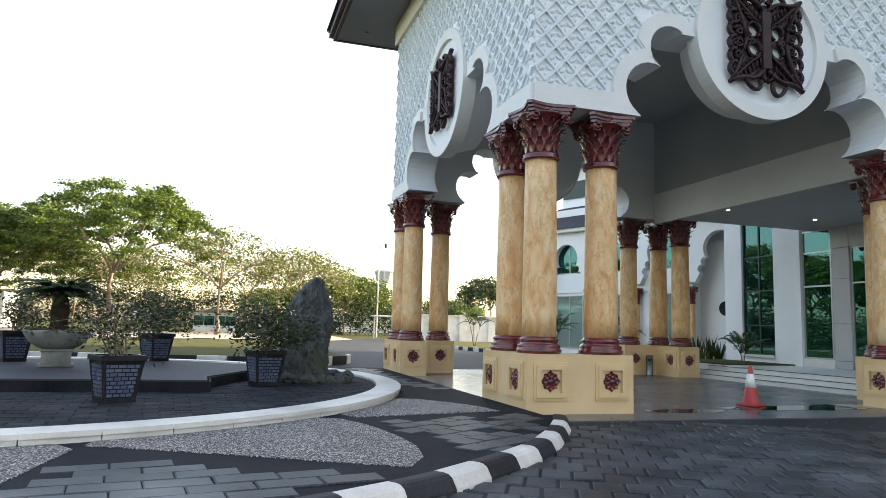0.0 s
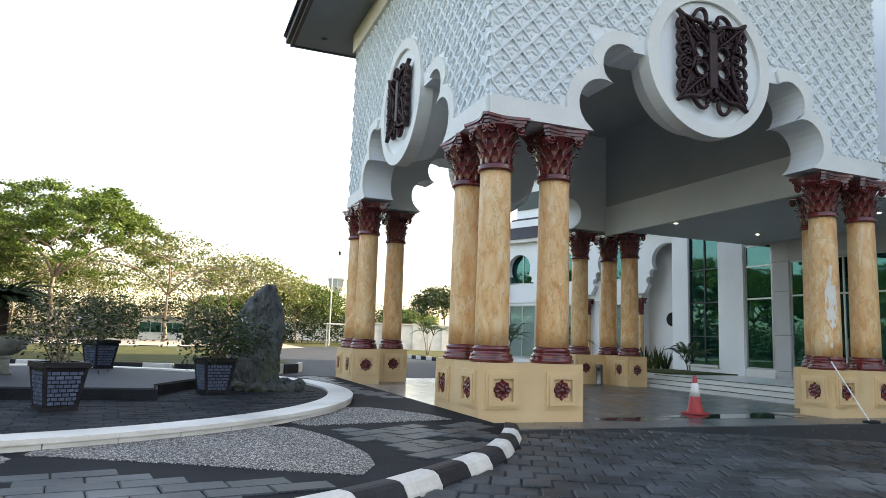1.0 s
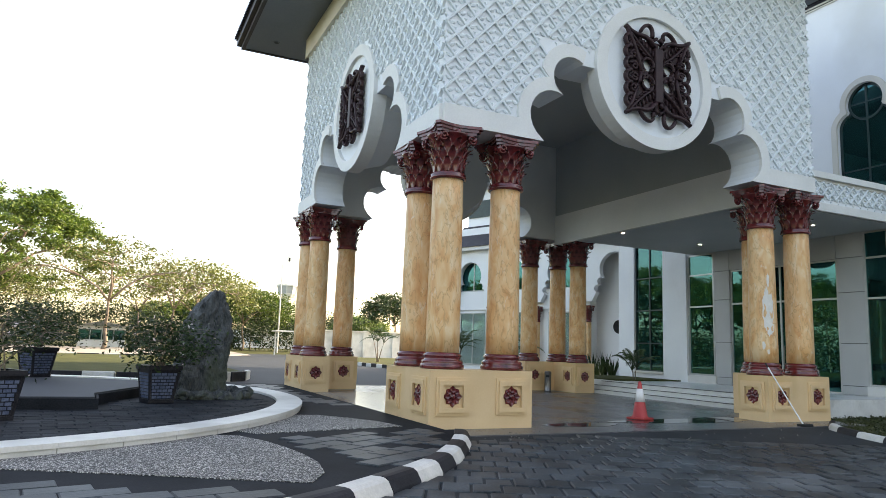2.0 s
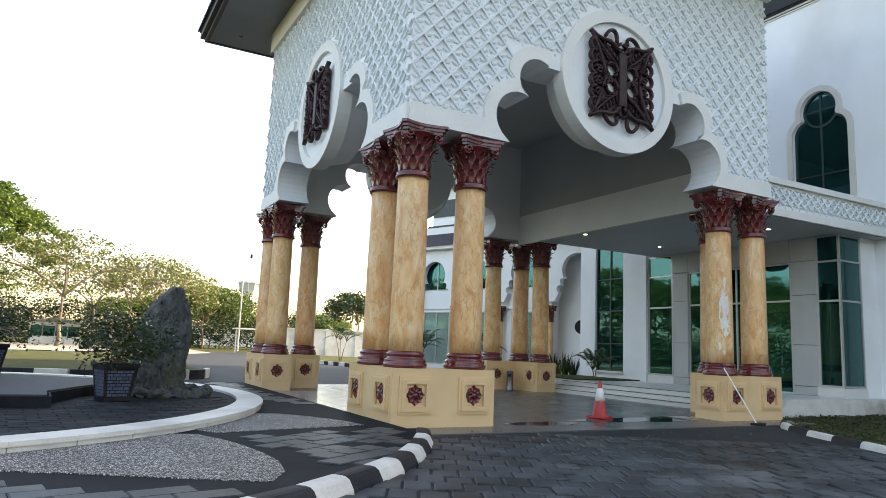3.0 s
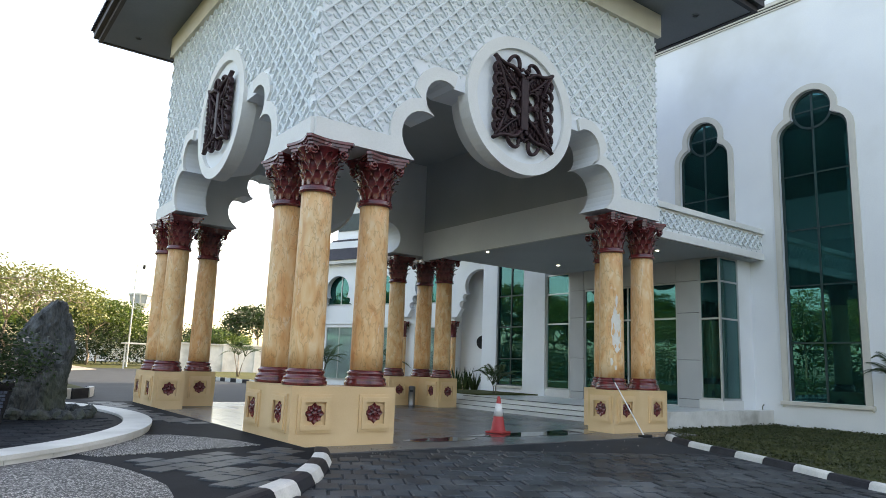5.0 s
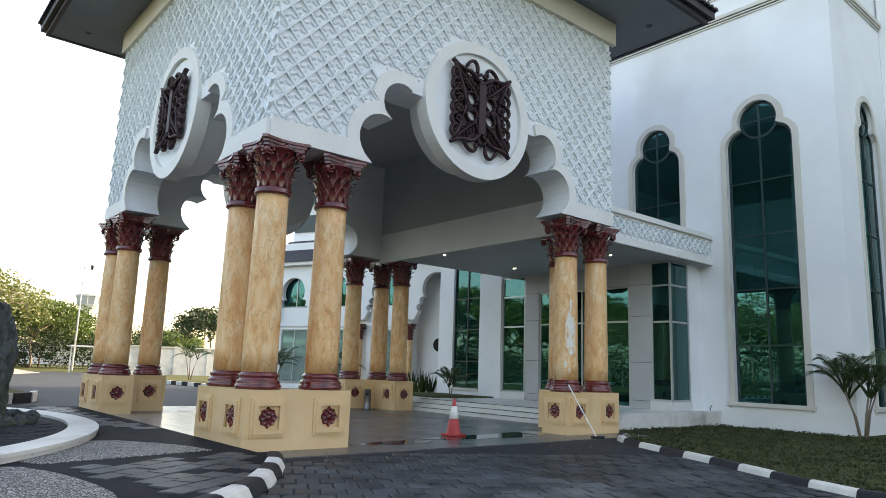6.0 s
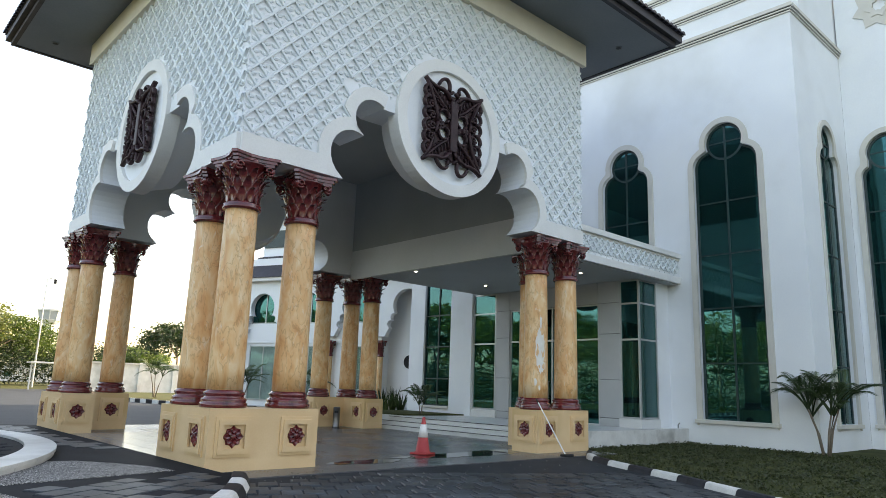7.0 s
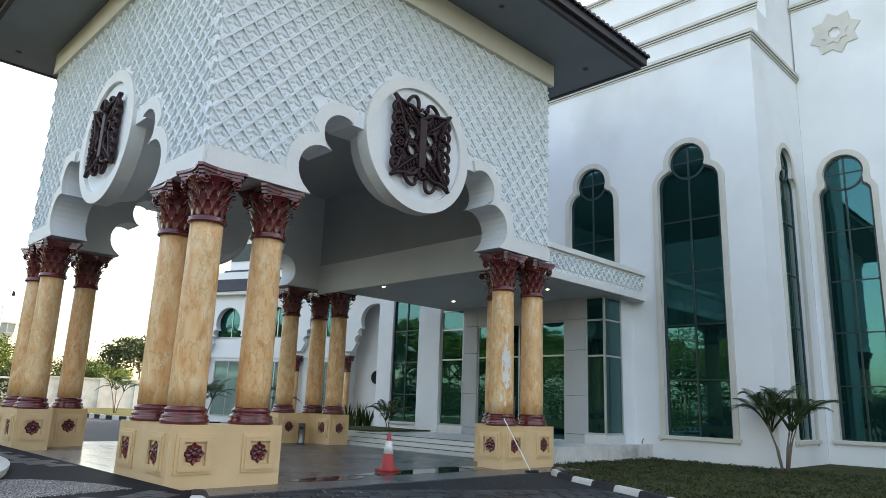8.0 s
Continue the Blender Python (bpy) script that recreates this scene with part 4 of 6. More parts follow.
def keyhole_window(name, win, face, rows, label):
    """Frame, glass, bars, surround and sill of a keyhole window on a wall."""
    c, w, sill, shoulder, rc, zc = win
    ob = thing(name, label, "window", kind="structure")
    inn, out = keyhole(c, w, sill, shoulder, rc, zc), keyhole(c, w, sill, shoulder, rc, zc, 0.2)
    part("surround", on_wall(upright_strip(inn, out, -0.07, -0.002), face), M_SURROUND, ob, "raised beige plaster surround")
    shrunk = [(c + (x - c) * 0.985, z) for x, z in inn]
    glass = on_wall(upright(shrunk, 0.13, 0.142), face)
    bmesh.ops.recalc_face_normals(glass, faces=glass.faces)
    part("pane", glass, M_GLASS, ob, "green tinted reflecting glass").visible_shadow = False
    part("frame", on_wall(upright_strip([(c + (x - c) * (1 - 0.1 / w * 2), z - (0.05 if z > sill + 0.1 else -0.05)) for x, z in inn], shrunk, 0.10, 0.17), face), M_FRAME, ob)
    circ_in, circ_out = arc(c, zc, rc - 0.09, 0, 360, 40)[:-1], arc(c, zc, rc - 0.02, 0, 360, 40)[:-1]
    part("round_bar", on_wall(upright_strip(circ_in, circ_out, 0.09, 0.16, True), face), M_FRAME, ob)
    bm = bmesh.new()
    box(bm, c - 0.03, 0.09, sill, c + 0.03, 0.16, zc + rc - 0.06)
    part("mullion", on_wall(bm, face), M_FRAME, ob)
    for z in rows:
        bm = bmesh.new()
        box(bm, c - w / 2 + 0.02, 0.10, z - 0.022, c + w / 2 - 0.02, 0.155, z + 0.022)
        part("transom", on_wall(bm, face), M_FRAME, ob)
    bm = bmesh.new()
    box(bm, c - rc + 0.07, 0.10, zc - 0.02, c + rc - 0.07, 0.155, zc + 0.02)
    part("transom", on_wall(bm, face), M_FRAME, ob)
    bm = bmesh.new()
    box(bm, c - w / 2 - 0.26, -0.13, sill - 0.13, c + w / 2 + 0.26, 0.1, sill - 0.004, 0.012)
    part("sill", on_wall(bm, face), M_SURROUND, ob)
    return ob


WEST = Matrix.Translation((EX, 9.3, 0)) @ Matrix.Rotation(radians(-90), 4, "Z")     # s runs south
SOUTH = Matrix.Translation((EX, -3.5, 0))                                            # s runs east
FARW = Matrix.Translation((22.3, -3.5, 0)) @ Matrix.Rotation(radians(-90), 4, "Z")
WIN2, WINS = (10.28, 2.3, 0.78, 9.82, 0.68, 10.48), (6.26, 2.05, 6.7, 9.76, 0.66, 10.42)
WINR, WINF = (2.55, 1.8, 0.8, 9.84, 0.62, 10.48), (1.32, 1.75, 0.8, 9.82, 0.68, 10.48)
WINF2 = (5.6, 1.75, 0.8, 9.82, 0.68, 10.48)
bm = window_wall(bmesh.new(), 7.95, 12.8, -0.3, 14.5, [WIN2], 0.3)
upper = window_wall(bmesh.new(), 0.0, 7.95, 6.3, 14.5, [WINS], 0.3)
main_w = link("wall_west", on_wall(bm, WEST), M_WHITE)
tagged(main_w, "tall white painted wall of the main building", "wall", "", "structure")
tagged(link("wall_west_upper", on_wall(upper, WEST), M_WHITE), "white painted wall above the canopy", "wall", "", "structure")
bm = window_wall(bmesh.new(), 0.3, 4.7, -0.3, 14.5, [WINR], 0.3)
tagged(link("wall_return", on_wall(bm, SOUTH), M_WHITE), "white painted return wall with a tall window", "wall", "", "structure")
bm = window_wall(bmesh.new(), 0.004, 30, -0.3, 21.0, [WINF, WINF2], 0.3)
tagged(link("wall_south_wing", on_wall(bm, FARW), M_WHITE), "tall white painted wall with keyhole windows", "wall", "", "structure")
BARS = (2.66, 4.54, 6.42, 8.3)
keyhole_window("window_1", WIN2, WEST, BARS, "tall keyhole window with green glass and beige surround")
keyhole_window("window_2", WINS, WEST, (8.05,), "upper keyhole window with green glass and beige surround")
keyhole_window("window_3", WINR, SOUTH, BARS, "tall keyhole window on the return wall")
keyhole_window("window_4", WINF, FARW, BARS, "tall keyhole window beside the palm")
keyhole_window("window_5", WINF2, FARW, BARS, "tall keyhole window on the south wing")


def cornice(name, pts, z, label):
    """Thin steps under a plain band, dark strips painting in the groove shade, along a wall top; pts run with the
    outside to the right.
    """
    ob = thing(name, label, "cornice", kind="structure")
    # the two dark strips put the shade of the grooves into the colour
    for o, a, b, mt in ((0.05, 0.0, 0.05, M_SURROUND), (0.04, 0.05, 0.085, M_JOINT_AND_SHADE), (0.09, 0.085, 0.135, M_SURROUND), (0.08, 0.135, 0.17, M_JOINT_AND_SHADE), (0.13, 0.17, 0.30, M_SURROUND)):
        bm = bmesh.new()
        for (x0, y0), (x1, y1) in zip(pts, pts[1:]):
            d = Vector((x1 - x0, y1 - y0)).normalized()
            n = Vector((d.y, -d.x)) * o
            box_pts = [(x0 - d.x * 0, y0), (x1, y1), (x1 + n.x + d.x * o, y1 + n.y + d.y * o), (x0 + n.x - d.x * 0, y0 + n.y)]
            slab(bm, box_pts[::-1], z + a, z + b)
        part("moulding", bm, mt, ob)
    return ob


cornice("cornice_west", [(EX - 0.002, 30), (EX - 0.002, -3.502)], 14.5, "stepped pale cornice on the wall top")
cornice("cornice_return", [(EX, -3.502), (22.28, -3.502)], 14.5, "stepped pale cornice on the return wall")
cornice("cornice_south", [(22.298, -3.5), (22.298, -33)], 17.62, "thin double cornice line high on the wall")
for i, (x, z0, z1) in enumerate(((18.6, 14.6, 16.15), (19.6, 16.15, 18.1), (20.8, 18.1, 20.6))):
    up = link("upper_tier", boxed(x, -3.45, z0, 40, 30 - i, z1), M_WHITE)
    tagged(up, "stepped back white upper wall with mouldings", "wall", "", "structure")
    cornice("cornice_tier", [(x - 0.002, 30 - i), (x - 0.002, -3.452)], z1, "stepped pale cornice on an upper tier")
tagged(link("main_roof", boxed(EX + 0.3, -3.2, 14.49, 40, 30, 14.6), M_SOFFIT), "flat roof slab", "roof", "", "structure")
tagged(link("wing_roof", boxed(22.6, -33.5, 20.8, 40, -3.2, 21.0), M_SOFFIT), "flat roof slab", "roof", "", "structure")

# eight-pointed plaster star on the high wall
star = thing("plaster_star", "cream eight pointed plaster star on the high wall", "ornament")
def star_outline(r0, r1):
    return [(r * math.cos(math.pi / 8 * i + 0.2), r * math.sin(math.pi / 8 * i + 0.2)) for i, r in enumerate([r0, r1] * 8)]
for r, inn, d in ((0.92, 0.42, 0.05), (0.5, 0.24, 0.09)):
    o, i_ = star_outline(r, r * 0.74), star_outline(inn, inn * 0.8)
    part("star_layer", on_wall(upright_strip([(1.53 + x, 16.15 + z) for x, z in i_], [(1.53 + x, 16.15 + z) for x, z in o], -d, -0.002, True), FARW), M_SURROUND, star)

# interior shell: unlit darkness of the rooms behind the glass put into near-black walls
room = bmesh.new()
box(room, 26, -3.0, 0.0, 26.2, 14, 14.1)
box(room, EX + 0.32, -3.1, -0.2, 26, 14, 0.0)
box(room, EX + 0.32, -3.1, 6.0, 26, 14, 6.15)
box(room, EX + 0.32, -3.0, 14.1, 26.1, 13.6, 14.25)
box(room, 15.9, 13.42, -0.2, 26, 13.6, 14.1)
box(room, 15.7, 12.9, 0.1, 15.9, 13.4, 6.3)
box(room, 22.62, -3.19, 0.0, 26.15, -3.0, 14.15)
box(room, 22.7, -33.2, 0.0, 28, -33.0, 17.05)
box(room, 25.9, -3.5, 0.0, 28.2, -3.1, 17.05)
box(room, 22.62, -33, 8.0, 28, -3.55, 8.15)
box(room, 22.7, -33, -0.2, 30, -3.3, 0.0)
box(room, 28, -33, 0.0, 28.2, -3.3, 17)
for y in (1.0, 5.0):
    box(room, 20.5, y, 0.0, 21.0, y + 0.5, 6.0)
tagged(link("inner_room", room, M_DARK), "added rooms behind the green glass, their dimness put into a near-black colour", "interior", "", "structure")

# ---------------------------------------------------------------- entrance
PF = 0.42
plat = thing("entrance_steps", "low white tiled steps up to the entrance platform", "steps", kind="structure")
for i in range(3):
    part("step", boxed(W + 0.1 + 0.32 * i, 0.95, -0.17, 12.2 if i == 2 else W + 0.1 + 0.32 * (i + 1) + 0.02, 9.6, 0.14 * (i + 1)), M_STEP, plat)
    part("nosing", boxed(W + 0.07 + 0.32 * i, 0.95, 0.14 * (i + 1) - 0.012, W + 0.12 + 0.32 * i, 9.6, 0.14 * (i + 1) + 0.004), M_JOINT_AND_SHADE, plat)
tagged(link("entrance_platform", boxed(12.2, 0.95, -0.17, EX, 13.6, 0.422), M_STEP), "white tiled entrance platform", "floor", "", "structure")
EXW = 15.6
can = thing("link_canopy", "flat white canopy joining porch and building", "canopy", kind="structure")
part("slab", boxed(W - INS + 0.003, 0.9, 5.50, EX - 0.003, 9.0, 6.32), M_WHITE, can)
part("coping", boxed(W - INS + 0.003, 0.78, 6.40, EX - 0.003, 9.1, 6.58, 0.01), M_TRIM, can)
part("coping_shadow", boxed(W - INS + 0.003, 0.86, 6.32, EX - 0.003, 9.04, 6.40), M_SURROUND, can)
part("lower_band", boxed(W - INS + 0.003, 0.82, 5.485, EX - 0.003, 0.9, 5.72, 0.008), M_TRIM, can)
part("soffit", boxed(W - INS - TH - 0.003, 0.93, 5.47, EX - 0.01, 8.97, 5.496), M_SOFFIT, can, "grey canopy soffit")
canopy_face = Matrix.Translation((W - INS, 0.9, 0))

ent = thing("entrance_front", "glazed entrance with grey panels and glass bays", "entrance", kind="structure")
def panel_run(y0, y1, zs, x=EXW):
    for a, b in zip(zs, zs[1:]):
        part("cladding_panel", boxed(x, y0 + 0.008, a + 0.008, x + 0.08, y1 - 0.008, b - 0.008, 0.006), M_CLAD, ent)
    part("backing", boxed(x + 0.06, y0, zs[0], x + 0.2, y1, zs[-1]), M_JOINT_AND_SHADE, ent)
panel_run(2.1, 3.0, (PF, 0.7, 2.0, 3.6, 4.7, 5.47))
panel_run(7.26, 8.0, (PF, 0.7, 2.0, 3.6, 4.7, 5.47))
for y in (3.0, 4.42, 5.84):
    panel_run(y, y + 1.42, (4.7, 5.47))
part("door_pane", boxed(EXW + 0.1, 3.0, PF + 0.05, EXW + 0.112, 7.26, 4.7), M_GLASS, ent, "dark reflecting door glass").visible_shadow = False
for y in (3.0, 4.05, 4.55, 5.1, 5.65, 6.2, 7.2):
    part("door_post", boxed(EXW + 0.06, y, PF, EXW + 0.13, y + 0.06, 4.7), M_ALU, ent)
for z in (PF, 3.4, 4.64):
    part("door_rail", boxed(EXW + 0.062, 3.0, z, EXW + 0.128, 7.26, z + 0.06), M_ALU, ent)
for y in (5.0, 5.26):
    part("door_handle", tube(bmesh.new(), [(EXW + 0.06, y, 1.3), (EXW - 0.01, y, 1.3), (EXW - 0.01, y, 1.9), (EXW + 0.06, y, 1.9)], 0.016), M_STEEL, ent)


def glass_bay(y0, y1, side_y, depth, label):
    bay = thing("glass_bay", label, "window", group="entrance glass bays", kind="structure")
    z0, z1 = 0.72, 5.46
    part("pane", boxed(EXW + 0.03, y0 + 0.03, z0, EXW + 0.042, y1 - 0.03, z1), M_GLASS, bay, "green tinted reflecting glass").visible_shadow = False
    part("pane", boxed(EXW + 0.03, side_y - 0.006, z0, EXW + depth, side_y + 0.006, z1), M_GLASS, bay, "green tinted reflecting glass").visible_shadow = False
    for z in (z0, 3.35, 4.6, z1 - 0.06):
        part("rail", boxed(EXW, y0, z, EXW + 0.07, y1, z + 0.06), M_ALU, bay)
        part("rail", boxed(EXW + 0.07, side_y - 0.035, z, EXW + depth, side_y + 0.035, z + 0.06), M_ALU, bay)
    for y in (y0, y1 - 0.06):
        part("post", boxed(EXW - 0.003, y, z0, EXW + 0.073, y + 0.06, z1), M_ALU, bay)
    part("post", boxed(EXW + depth - 0.06, side_y - 0.038, z0, EXW + depth, side_y + 0.038, z1), M_ALU, bay)
    part("apron", boxed(EXW - 0.06, y0 - 0.05, PF, EXW + depth, y1 + 0.05, z0 - 0.004, 0.01), M_STEP, bay, "white tiled apron below the glass")
    return bay


glass_bay(1.33, 2.1, 1.37, 1.15, "glass corner bay with pale frames beside the doors")
glass_bay(8.0, 9.3, 9.26, 1.15, "glass corner bay with pale frames by the white pier")
tagged(link("wall_bay_return", boxed(16.75, 1.35, -0.17, EX + 0.3, 1.6, 5.47), M_WHITE), "short white wall beside the glass bay", "wall", "", "structure")
tagged(link("platform_side", boxed(W + 0.5, 0.72, -0.17, EX, 0.95, 0.44, 0.01), M_WORN), "worn white side of the entrance platform", "wall", "", "structure")
tagged(link("pier", boxed(15.5, 9.32, -0.17, 16.4, 10.64, 14.2), M_WHITE), "plain white pier beside the entrance", "pier", "", "structure")
tagged(link("wall_north", boxed(15.56, 10.64, -0.17, 15.9, 12.4, 0.75), M_WHITE), "low white wall under a window", "wall", "", "structure")
tagged(link("wall_north_upper", boxed(15.56, 10.64, 6.6, 15.9, 12.4, 14.2), M_WHITE), "white wall above a window", "wall", "", "structure")
tagged(link("pier", boxed(15.5, 12.4, -0.17, 16.4, 13.4, 14.2), M_WHITE), "plain white pier at the end of the front", "pier", "", "structure")
nw = thing("window_6", "green glass window between two white piers", "window", kind="structure")
part("pane", boxed(15.64, 10.64, 0.75, 15.652, 12.4, 6.6), M_GLASS, nw).visible_shadow = False
for y in (10.64, 11.49, 12.34):
    part("mullion", boxed(15.6, y, 0.75, 15.68, y + 0.06, 6.6), M_FRAME, nw)
for z in (0.75, 1.9, 3.3, 4.7, 6.3):
    part("transom", boxed(15.602, 10.64, z, 15.678, 12.4, z + 0.05), M_FRAME, nw)
part("sill", boxed(15.44, 10.64, 0.66, 15.558, 12.4, 0.755), M_SURROUND, nw)
tagged(link("planting_bed", boxed(12.25, 9.65, 0.3, 15.48, 13.5, 0.47), M_GRASS), "strip of grass in front of the piers", "lawn", "", "structure")

# downlights under the canopy and in the eaves
M_LAMP = material("lamp_glow", (1, 1, 1))
_b = M_LAMP.node_tree.nodes["Principled BSDF"]
_b.inputs["Emission Color"].default_value, _b.inputs["Emission Strength"].default_value = (1.0, 0.93, 0.82, 1), 12.0
first_lamp = None
for x, y, z in ((9.98, 6.62, 5.468), (13.47, 2.2, 5.468), (13.75, 6.88, 5.468)):
    if first_lamp is None:
        first_lamp = thing("downlight", "small round lit downlight in the canopy soffit", "lamp", group="canopy downlights")
        part("bezel", strip(bmesh.new(), arc(0, 0, 0.055, 0, 360, 20)[:-1], arc(0, 0, 0.085, 0, 360, 20)[:-1], -0.015, 0.0, True), M_ALU, first_lamp)
        part("bulb", lathe(bmesh.new(), [(0.05, -0.012), (0.055, -0.002)], 20), M_LAMP, first_lamp, "glowing lens")
        lamp_ob = first_lamp
    else:
        lamp_ob = copy_thing(first_lamp, Matrix.Identity(4))
    lamp_ob.matrix_basis = Matrix.Translation((x, y, z))

M_HOLE = material("dark_lamp_well", (0.01, 0.01, 0.011), 0.5)
first_eave = None
for x, y in ((11.55, -0.65), (7.2, -0.9), (2.6, -0.9), (-0.9, 2.6), (-0.9, 7.2), (-0.9, 12.0)):
    if first_eave is None:
        first_eave = eave_ob = thing("eave_downlight", "small dark unlit downlight set in the eave soffit", "lamp", group="eave downlights")
        part("ring", strip(bmesh.new(), arc(0, 0, 0.085, 0, 360, 20)[:-1], arc(0, 0, 0.11, 0, 360, 20)[:-1], -0.016, 0.0, True), M_EAVE, first_eave)
        part("well", lathe(bmesh.new(), [(0.08, -0.01), (0.085, -0.001)], 20), M_HOLE, first_eave, "dark recessed lens")
    else:
        eave_ob = copy_thing(first_eave, Matrix.Identity(4))
    eave_ob.matrix_basis = Matrix.Translation((x, y, SOFFIT))

# ---------------------------------------------------------------- plants
def leaf_cloud(points, rng, count, spread, size, flat=0.5, rise=0.0):
    """Vertices and quads of small leaves scattered round points."""
    pts = np.array(points, float)
    c = pts[rng.integers(0, len(pts), count)] + rng.normal(0, 1, (count, 3)) * np.array([spread, spread, spread * flat]) + (0, 0, rise)
    u = rng.normal(0, 1, (count, 3))
    u[:, 2] *= 0.6
    u /= np.linalg.norm(u, axis=1)[:, None]
    w = np.cross(u, rng.normal(0, 1, (count, 3)) + (0, 0, 1.2))
    w = np.cross(w, u) * 0.4 + w * 0.8
    w /= np.linalg.norm(w, axis=1)[:, None] + 1e-9
    s = size * rng.uniform(0.6, 1.3, (count, 1))
    quad = np.stack([c - u * s, c - w * s * 0.5, c + u * s, c + w * s * 0.5], 1).reshape(-1, 3)
    return quad, np.arange(4 * count).reshape(-1, 4)


def leaf_object(name, points, rng, count, spread, size, mat, parent, flat=0.5, label="", rise=0.0):
    v, f = leaf_cloud(points, rng, count, spread, size, flat, rise)
    me = bpy.data.meshes.new(name)
    me.from_pydata(v.tolist(), [], f.tolist())
    me.materials.append(mat)
    ob = new(name, me)
    ob.parent = parent
    if label:
        tagged(ob, label)
    return ob


def tree(seed, height, reach, mat, leaves=5200, leaf=0.3, fork=0.2, clump=0.75, label="spreading tree with pale forked limbs and a sunlit green crown", group="avenue trees", sprays=260, deep=0.17):
    """Umbrella tree: limbs fork again and again towards sprays of leaves on an uneven dome."""
    rng = np.random.default_rng(seed)
    t = thing("tree", label, "tree", group=group)
    a = rng.uniform(0, 2 * math.pi, sprays)
    r = np.sqrt(rng.uniform(0.0, 1.0, sprays))
    lump = 1 + 0.13 * np.sin(3 * a + seed) + 0.09 * np.sin(7 * a + 2.3 * seed)
    top = height * (0.50 + 0.44 * np.sqrt(np.clip(1 - r * r * 0.96, 0, 1)) + 0.05 * np.sin(5 * r + 4 * a))
    tips = np.stack([r * reach * lump * np.cos(a), r * reach * lump * np.sin(a), top - height * deep * rng.uniform(0, 1, sprays) ** 1.6], 1)
    bm = bmesh.new()

    def limb(p, goals, radius, ahead, level):
        far = Vector(goals.mean(0))
        d = far - p
        step = 0.45 if level else 0.3
        q = p + d * step + ahead * d.length * 0.12
        mid = p.lerp(q, 0.5) + Vector(rng.normal(0, 0.03, 3)) * d.length + ahead * d.length * 0.05
        tube(bm, [p, mid, q], radius, 7 if level < 3 else 4, 0.68)
        if len(goals) <= 3 or level > 7:
            for g in goals:
                g = Vector(g)
                tube(bm, [q, q.lerp(g, 0.5) + Vector(rng.normal(0, 0.05, 3)) * (g - q).length, g], radius * 0.5, 4, 0.35)
            return
        kids = 4 if level == 0 else 2
        seeds = goals[rng.choice(len(goals), kids, replace=False)]
        for _ in range(4):
            near = np.argmin(((goals[:, None] - seeds[None]) ** 2).sum(2), 1)
            seeds = np.array([goals[near == k].mean(0) if (near == k).any() else seeds[k] for k in range(kids)])
        heading = (q - mid).normalized()
        for k in range(kids):
            if (near == k).any():
                limb(q, goals[near == k], radius * 0.70, heading, level + 1)

    base = Vector((0, 0, -0.2))
    crotch = Vector((rng.normal(0, 0.2), rng.normal(0, 0.2), height * fork))
    girth = height * 0.020
    tube(bm, [base, base.lerp(crotch, 0.5) + Vector(rng.normal(0, 0.12, 3)), crotch], girth, 9, 0.8)
    limb(crotch, tips, girth * 0.75, Vector((0, 0, 1)), 0)
    part("trunk", bm, M_BARK, t, "pale forked trunk and limbs", True)
    leaf_object("crown", tips, rng, leaves, clump, leaf, mat, t, 0.38, "crown of small leaves with gaps", 0.1)
    return t


def frond(bm, base, direction, length, droop, leaflets, size, rise=0.3, lean=0.35, slim=0.09, start=0.18):
    """A feather frond: an arched rib with pairs of leaflets."""
    base, d = Vector(base), Vector(direction).normalized()
    side = d.cross(Vector((0, 0, 1)))
    side = side.normalized() if side.length > 1e-3 else Vector((1, 0, 0))
    pts = []
    for i in range(9):
        t = i / 8
        pts.append(base + d * length * t + Vector((0, 0, rise * length * t - droop * length * t * t)))
    tube(bm, pts, 0.012 * length + 0.004, 4, 0.3)
    spine = []
    for k in range(leaflets):
        t = start + (1 - start) * k / leaflets
        i = min(7, int(t * 8))
        p = pts[i].lerp(pts[i + 1], t * 8 - i)
        ahead = (pts[i + 1] - pts[i]).normalized()
        s = size * math.sin(math.pi * (0.18 + 0.78 * t)) + 0.04
        root = bm.verts.new(p)
        spine.append((root, bm.verts.new(p + Vector((0, 0, 0.012)))))
        if k:
            bm.faces.new((spine[-2][0], spine[-1][0], spine[-1][1], spine[-2][1]))
        for sense in (-1, 1):
            tip = p + side * sense * s * 0.8 + ahead * s * 0.55 - Vector((0, 0, lean * s))
            mid = p + side * sense * s * 0.42 + ahead * s * 0.22 + Vector((0, 0, 0.02))
            w = ahead * s * slim
            bm.faces.new([root] + [bm.verts.new(x) for x in (mid - w, tip, mid + w)])


